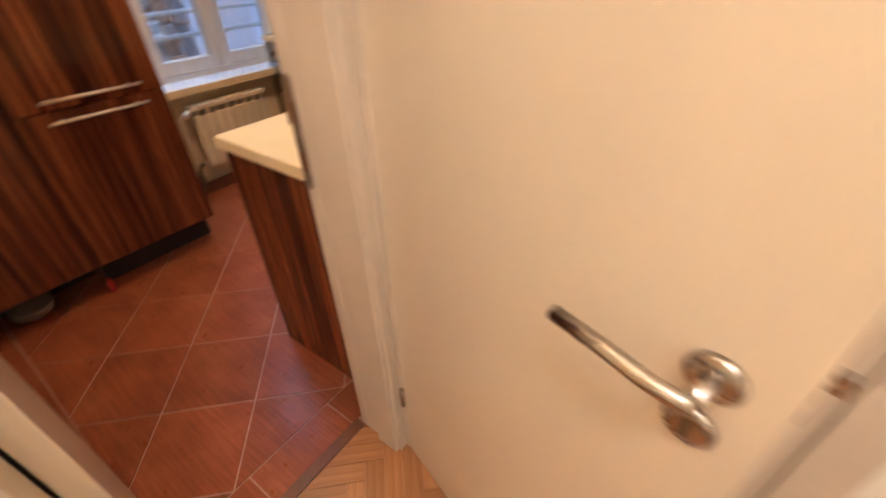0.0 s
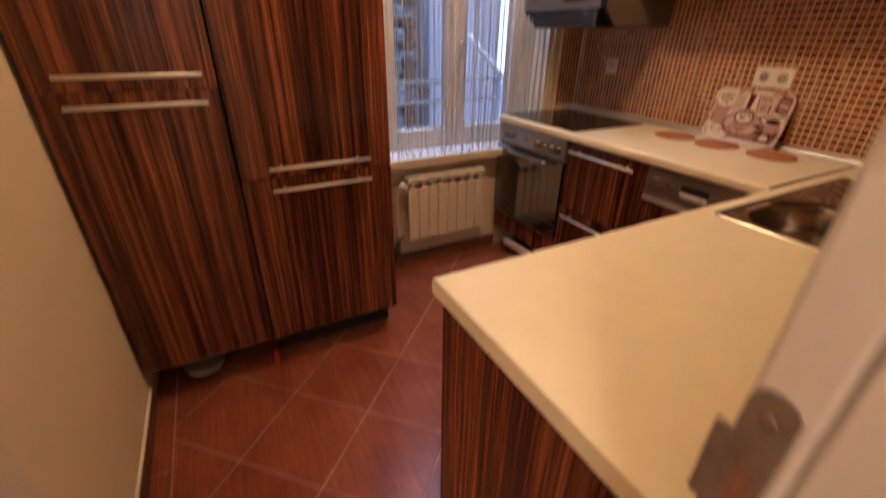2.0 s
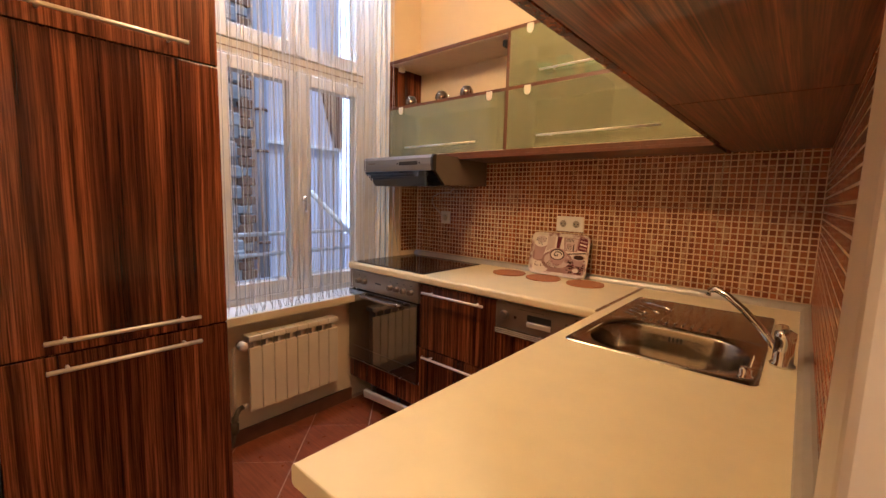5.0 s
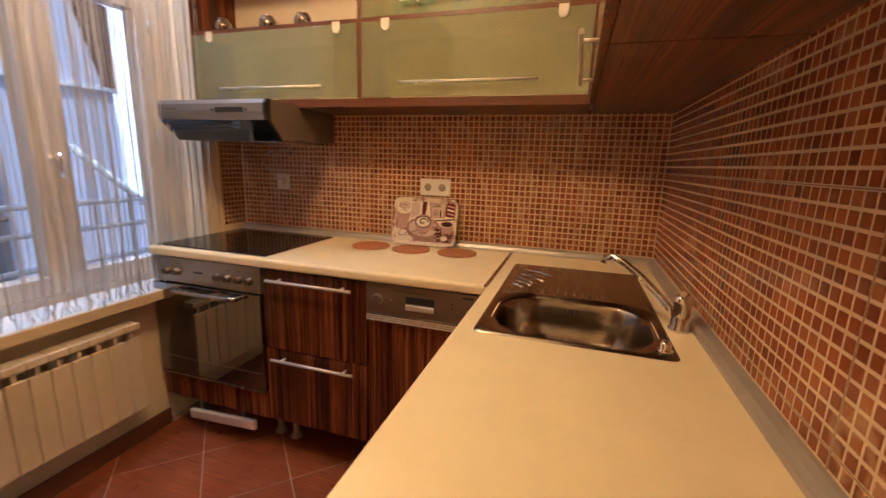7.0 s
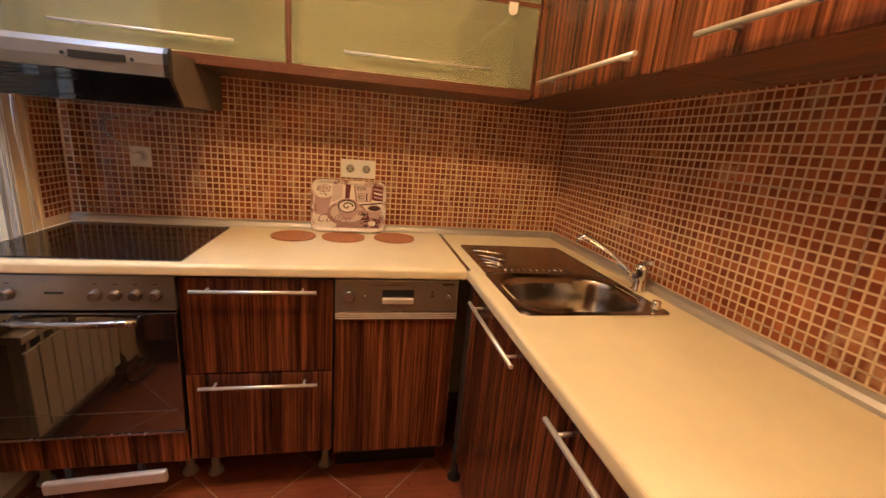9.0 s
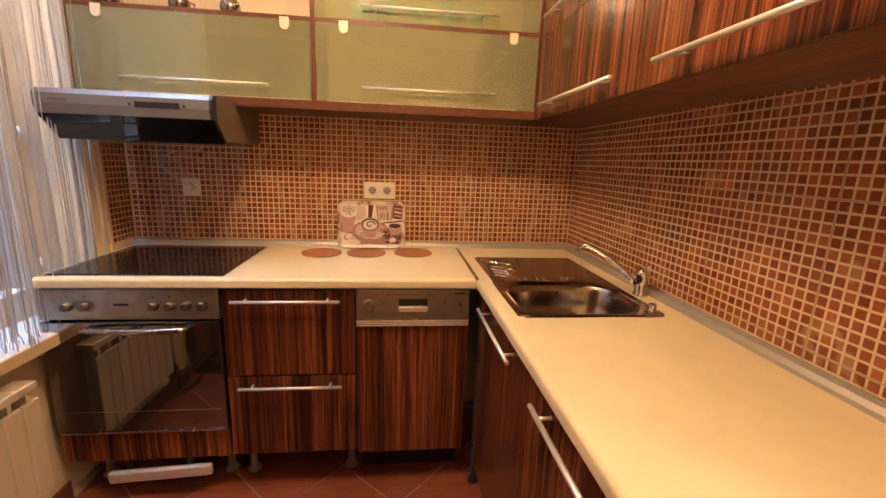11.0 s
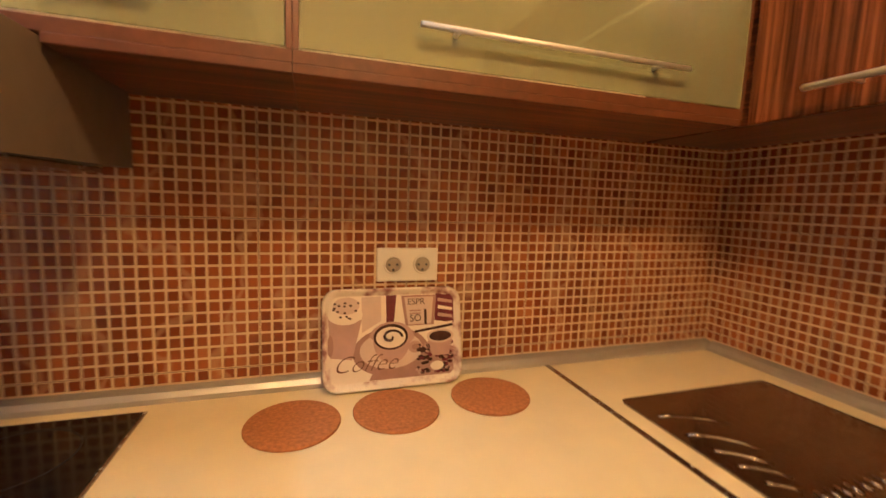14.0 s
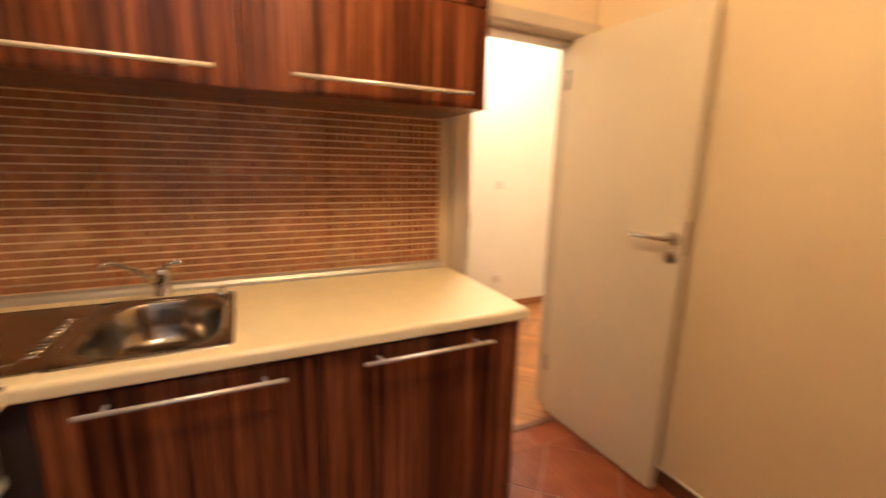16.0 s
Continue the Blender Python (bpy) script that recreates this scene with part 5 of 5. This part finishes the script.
for k in range(130):
    bx, bz = random.uniform(0.056, 0.144), random.uniform(0.026, 0.098)
    if ((bx - 0.103) / 0.018) ** 2 + ((bz - 0.042) / 0.012) ** 2 > 1:
        tray_flat("bean_print", ellipse(bx, bz, random.uniform(0.004, 0.0075), random.uniform(0.003, 0.005), 8), -0.0015 - 0.0003 * (k % 3), (T_DARK, T_WINE, T_DARK, T_ROSE)[k % 4], body)
tray_flat("blossom_print", ellipse(0.103, 0.042, 0.017, 0.011, 14), -0.0028, T_CREAM, body)


def lettering(text, size, x, z, y, material, shear=0.0, thin=0.0):
    cu = bpy.data.curves.new("lettering", "FONT")
    cu.body, cu.size, cu.shear, cu.extrude, cu.offset = text, size, shear, 0.0002, thin
    cu.materials.append(material)
    ob = new("lettering", cu)
    ob.parent = body
    ob.matrix_basis = pose(x, y, z, 90, 0, 0)
    return ob


lettering("Coffee", 0.054, -0.144, 0.043, -0.0036, T_BROWN, 0.55, -0.0009)
lettering("ESPR", 0.021, 0.033, 0.190, -0.0024, T_DARK)
lettering("SO", 0.023, 0.038, 0.150, -0.0024, T_DARK)
for k in range(2):
    tray_flat("print_bar", [(0.038, 0.167 + 0.007 * k), (0.066, 0.167 + 0.007 * k), (0.066, 0.170 + 0.007 * k), (0.038, 0.170 + 0.007 * k)], -0.0021, T_PINK, body)
tray_flat("letter_bar", [(0.074, 0.142), (0.080, 0.142), (0.080, 0.178), (0.074, 0.178)], -0.0022, T_DARK, body)

# ---- radiator ----
rad = thing("radiator", (-2.1, -0.985, 0.19), "white panel-fronted aluminium radiator below the window", "radiator")
RX, RB, N_SEC = -2.065, -2.14, 8
ry0, ry1 = -1.245, -0.722
sw = (ry1 - ry0) / N_SEC
for i in range(N_SEC):
    a, b = ry0 + i * sw + 0.0015, ry0 + (i + 1) * sw - 0.0015
    s = part("section", boxes((RB + 0.01, a + 0.022, 0.20, RX - 0.04, b - 0.022, 0.575), bevel=0.003), RAD_WHITE, rad)
    part("front_plate", boxes((RX - 0.014, a, 0.198, RX, b, 0.532), bevel=0.005), RAD_WHITE, s)
    part("web", boxes((RX - 0.042, (a + b) / 2 - 0.007, 0.21, RX - 0.008, (a + b) / 2 + 0.007, 0.568), bevel=0.001), RAD_WHITE, s)
    part("top_fin", boxes((RB + 0.006, a - 0.001, 0.563, RX - 0.001, b + 0.001, 0.592), bevel=0.004), RAD_WHITE, s)
bm = bmesh.new()
rod(bm, (-2.10, -1.245, 0.555), (-2.10, -1.285, 0.555), 0.013, 14)
rod(bm, (-2.10, -1.278, 0.555), (-2.082, -1.278, 0.555), 0.017, 14)
part("valve_body", bm, STEEL, rad, "dull metal valve body")
bm = bmesh.new()
lathe(bm, (-2.083, -1.278, 0.555), ((0.019, 0.0), (0.022, 0.006), (0.023, 0.030), (0.019, 0.042), (0.008, 0.046)), 18, "x")
part("valve_head", bm, WHITE_PL, rad, "white thermostat valve head")
part("pipe", tube(bmesh.new(), [(-2.108, -1.285, 0.55), (-2.116, -1.298, 0.53), (-2.118, -1.303, 0.30), (-2.118, -1.303, 0.16)], 0.010, 10), RAD_WHITE, rad)
part("pipe", tube(bmesh.new(), [(-2.10, -1.245, 0.225), (-2.10, -1.27, 0.224)], 0.010, 10), RAD_WHITE, rad)
lv = part("lock_valve", lathe(bmesh.new(), (-2.09, -1.318, 0.105), ((0.012, 0.0), (0.021, 0.004), (0.021, 0.050), (0.012, 0.056)), 14), VALVE_METAL, rad, "dark tarnished lockshield valve")
part("elbow", tube(bmesh.new(), [(-2.10, -1.268, 0.224), (-2.098, -1.290, 0.218), (-2.092, -1.312, 0.185), (-2.090, -1.318, 0.15)], 0.013, 10), VALVE_METAL, lv)
part("tail_pipe", tube(bmesh.new(), [(-2.090, -1.318, 0.11), (-2.090, -1.325, 0.06), (-2.085, -1.345, 0.035), (-2.06, -1.40, 0.030), (-2.05, -1.50, 0.028)], 0.011, 10), VALVE_METAL, lv)
part("tail_pipe", tube(bmesh.new(), [(-2.118, -1.303, 0.165), (-2.118, -1.310, 0.11), (-2.112, -1.34, 0.085), (-2.10, -1.42, 0.080), (-2.10, -1.50, 0.080)], 0.011, 10), VALVE_METAL, lv)
part("union_nut", lathe(bmesh.new(), (-2.118, -1.303, 0.150), ((0.010, 0.0), (0.017, 0.002), (0.017, 0.026), (0.010, 0.028)), 6), VALVE_METAL, lv)
part("bracket", boxes((XW, -1.10, 0.25, RB + 0.012, -1.08, 0.28), (XW, -0.88, 0.25, RB + 0.012, -0.86, 0.28)), STEEL, rad)

# ---- pendant lamp ----
pn = thing("pendant_lamp", (LAMP[0], LAMP[1], ZC), "lit opal glass pendant lamp over the kitchen floor", "lamp")
part("ceiling_cup", lathe(bmesh.new(), (LAMP[0], LAMP[1], ZC), ((0.05, 0.0), (0.05, -0.015), (0.02, -0.05), (0.006, -0.055))), STEEL, pn)
part("cord", rod(bmesh.new(), (LAMP[0], LAMP[1], ZC - 0.05), (LAMP[0], LAMP[1], LAMP[2] + 0.12), 0.004, 8), BLACK, pn)
part("shade", lathe(bmesh.new(), LAMP, ((0.03, 0.10), (0.075, 0.085), (0.115, 0.035), (0.125, -0.01), (0.10, -0.06), (0.05, -0.085), (0.01, -0.09)), 28), OPAL, pn)
part("collar", lathe(bmesh.new(), (LAMP[0], LAMP[1], LAMP[2] + 0.10), ((0.032, 0.0), (0.032, 0.02), (0.012, 0.035))), STEEL, pn)

# ---- string curtain ----
cur = thing("string_curtain", (-2.11, -0.83, 0.72), "pale string curtain hanging loosely over the window", "curtain")
part("rod", rod(bmesh.new(), (-2.11, WIN_S + 0.004, 2.80), (-2.11, WIN_N - 0.004, 2.80), 0.009, 10), ALU, cur)
variants = []
for k in range(9):
    bm = bmesh.new()
    r = random.uniform(0.0013, 0.0020)
    sway = [random.uniform(-1, 1) for _ in range(6)]
    pts = []
    for j in range(15):
        z = 2.795 - 0.72 - (2.06 + 0.0) * j / 14
        t = j / 14
        pts.append((0.010 * t * math.sin(3 * t + 3 * sway[0]) + 0.004 * sway[1] * math.sin(9 * t), 0.011 * t * math.sin(4 * t + 3 * sway[2]) + 0.006 * sway[3] * math.sin(11 * t + sway[4]), z))
    x, y, z = pts[-1]
    pts += [(x + 0.006 * sway[5], y + 0.012 * sway[0], z - 0.012), (x + 0.008 * sway[5], y + 0.018 * sway[0], z - 0.03 - 0.012 * abs(sway[1]))]
    tube(bm, pts, r, 4)
    variants.append(finish("strand", bm, YARN))
for i in range(58):
    mid = -1.385 + 1.10 * (i / 57) ** 0.82 + random.uniform(-0.006, 0.006)
    dx = random.uniform(-0.018, 0.018)
    for k in range(random.randint(2, 4)):
        s = new("strand", variants[(i + k * random.randint(0, 2)) % 9])
        s.parent = cur
        s.location = (dx + random.uniform(-0.006, 0.006), min(max(mid + random.uniform(-0.0055, 0.0055), -1.405), -0.272) + 0.83, random.uniform(-0.014, 0.010))

# ---- floor pieces ----
CX, CY, STEP = -1.124, -1.847, 0.3277
FIELD = (-2.14, -2.513, -0.198, -0.06)
h = 0.5 * (STEP - 0.0045)
for i in range(-9, 10):
    for j in range(-9, 10):
        u, v = (i + 0.5) * STEP, (j + 0.5) * STEP
        quad = []
        for a, b in ((-h, -h), (h, -h), (h, h), (-h, h)):
            quad.append((CX + (u + a) * 0.70711 + (v + b) * 0.70711, CY + (u + a) * 0.70711 - (v + b) * 0.70711))
        quad = clip(quad[::-1], FIELD)
        if quad and area(quad) > 0.0006:
            part("floor_tile", slab(quad, -0.01, 0.0, 0.0012), FLOOR_TILE, floor)
for i in range(7):
    x1 = -0.198 - 0.315 * i - 0.05
    part("floor_tile", slab([(max(x1 - 0.311, -2.14), YS), (x1, YS), (x1, -2.517), (max(x1 - 0.311, -2.14), -2.517)], -0.01, 0.0, 0.0012), FLOOR_TILE, floor)
for y0, y1 in ((-2.63, -2.258), (-2.254, -1.936), (-1.932, -1.60), (-1.596, -1.2), (-1.196, -0.8), (-0.796, -0.4), (-0.396, -0.0)):
    part("floor_tile", slab([(-0.194, y0), (-0.060, y0), (-0.060, y1), (-0.194, y1)], -0.01, 0.0, 0.0012), FLOOR_TILE, floor)

# parquet in herringbone: planks share one mesh, those at the rim are cut
PL, PW = 0.30, 0.060
n_oak = 0
for i in range(-26, 27):
    for j in range(-9, 10):
        for turn in (0, 1):
            ang = radians(45 + 90 * turn)
            # herringbone lattice
            ox = i * PW + j * PL
            oy = i * PW - j * PL
            cx, cy = (ox + PL / 2, oy + PW / 2) if turn == 0 else (ox + PW / 2 - PW + PW, oy + PW + PL / 2)
            hx, hy = ((PL - 0.0014) / 2, (PW - 0.0014) / 2) if turn == 0 else ((PW - 0.0014) / 2, (PL - 0.0014) / 2)
            c45 = 0.70711
            quad = [((cx + a) * c45 - (cy + b) * c45 + 0.75, (cx + a) * c45 + (cy + b) * c45 - 2.6) for a, b in ((-hx, -hy), (hx, -hy), (hx, hy), (-hx, hy))]
            quad = clip(quad, (-0.021, -3.7, 1.3, -1.55))
            if quad and area(quad) > 0.0004:
                bm = slab(quad, -0.008, 0.0, 0.0006)
                mx, my = sum(p[0] for p in quad) / len(quad), sum(p[1] for p in quad) / len(quad)
                m = Matrix.Translation((mx, my, 0)) @ Matrix.Rotation(radians(45 + 90 * turn), 4, "Z")
                bmesh.ops.transform(bm, matrix=m.inverted(), verts=bm.verts)
                ob = new("plank", finish("plank", bm, OAK))
                ob.parent = hall_floor
                ob.matrix_basis = m
                n_oak += 1

# ---- mosaic pieces ----


def tile_mesh(name, frame_m, material):
    """One glazed piece: four sloping sides and a face, standing 1.2 mm proud."""
    a, b, d = TILE / 2, TILE / 2 - 0.0012, 0.0013
    co = [(-a, -a, 0), (a, -a, 0), (a, a, 0), (-a, a, 0), (-b, -b, d), (b, -b, d), (b, b, d), (-b, b, d)]
    me = bpy.data.meshes.new(name)
    me.from_pydata([frame_m @ Vector(c) for c in co], [], [(0, 1, 5, 4), (1, 2, 6, 5), (2, 3, 7, 6), (3, 0, 4, 7), (4, 5, 6, 7)])
    me.materials.append(material)
    return me


def mosaic_field(parent, n_u, place, facing, nearest, name):
    """Pieces in rows over a wall; those in the stretch nearest = (u0, u1, w0, w1) are objects of their own."""
    one = tile_mesh("tile", facing, TILE_ONE)
    proto = [v.co.copy() for v in one.vertices]
    verts, faces, count = [], [], 0
    rows = int((SP_T - SP_B) / PITCH)
    for u in range(n_u):
        for w in range(rows):
            c = Vector(place(u, w))
            if nearest[0] <= u < nearest[1] and nearest[2] <= w < nearest[3]:
                ob = new("tile", one)
                ob.parent, ob.location = parent, c
                count += 1
            else:
                k = len(verts)
                verts += [tuple(p + c) for p in proto]
                faces += [(k, k + 1, k + 5, k + 4), (k + 1, k + 2, k + 6, k + 5), (k + 2, k + 3, k + 7, k + 6), (k + 3, k, k + 4, k + 7), (k + 4, k + 5, k + 6, k + 7)]
    me = bpy.data.meshes.new(name)
    me.from_pydata(verts, [], faces)
    me.materials.append(TILE_MANY)
    ob = new(name, me)
    ob.parent = parent
    tagged(ob, "small square brown marble mosaic tiles", "", "", "stuff")


def seams(parent, rows):
    for r in rows:
        part("tile_joint", boxes(r), JOINT, parent)


Z0 = SP_B + 0.030
mosaic_field(back_n, 84, lambda u, w: (-0.0145 - PITCH * u, 0.0, Z0 - 0.0127 + PITCH * w), Matrix.Rotation(radians(90), 4, "X"), (33, 46, 1, 24), "mosaic_rest")
mosaic_field(back_e, 70, lambda u, w: (0.0, -0.0145 - PITCH * u, Z0 - 0.0127 + PITCH * w), Matrix.Rotation(radians(-90), 4, "Y"), (57, 70, 1, 24), "mosaic_rest")
mosaic_field(back_w, 6, lambda u, w: (XW + 0.008, -0.0145 - PITCH * u, Z0 - 0.0127 + PITCH * w), Matrix.Rotation(radians(90), 4, "Y"), (0, 0, 0, 0), "mosaic_rest")
seams(back_n, [(XW + 0.01, -0.0005, z - 0.0008, -0.001, 0.001, z + 0.0008) for z in (Z0, Z0 + 13 * PITCH)] + [(x - 0.0008, -0.0005, SP_B, x + 0.0008, 0.001, SP_T) for x in [-0.0018 - PITCH * 13 * k for k in range(1, 7)]])
seams(back_e, [(-0.0005, -1.79, z - 0.0008, 0.001, -0.001, z + 0.0008) for z in (Z0, Z0 + 13 * PITCH)] + [(-0.0005, y - 0.0008, SP_B, 0.001, y + 0.0008, SP_T) for y in [-0.0018 - PITCH * 13 * k for k in range(1, 6)]])
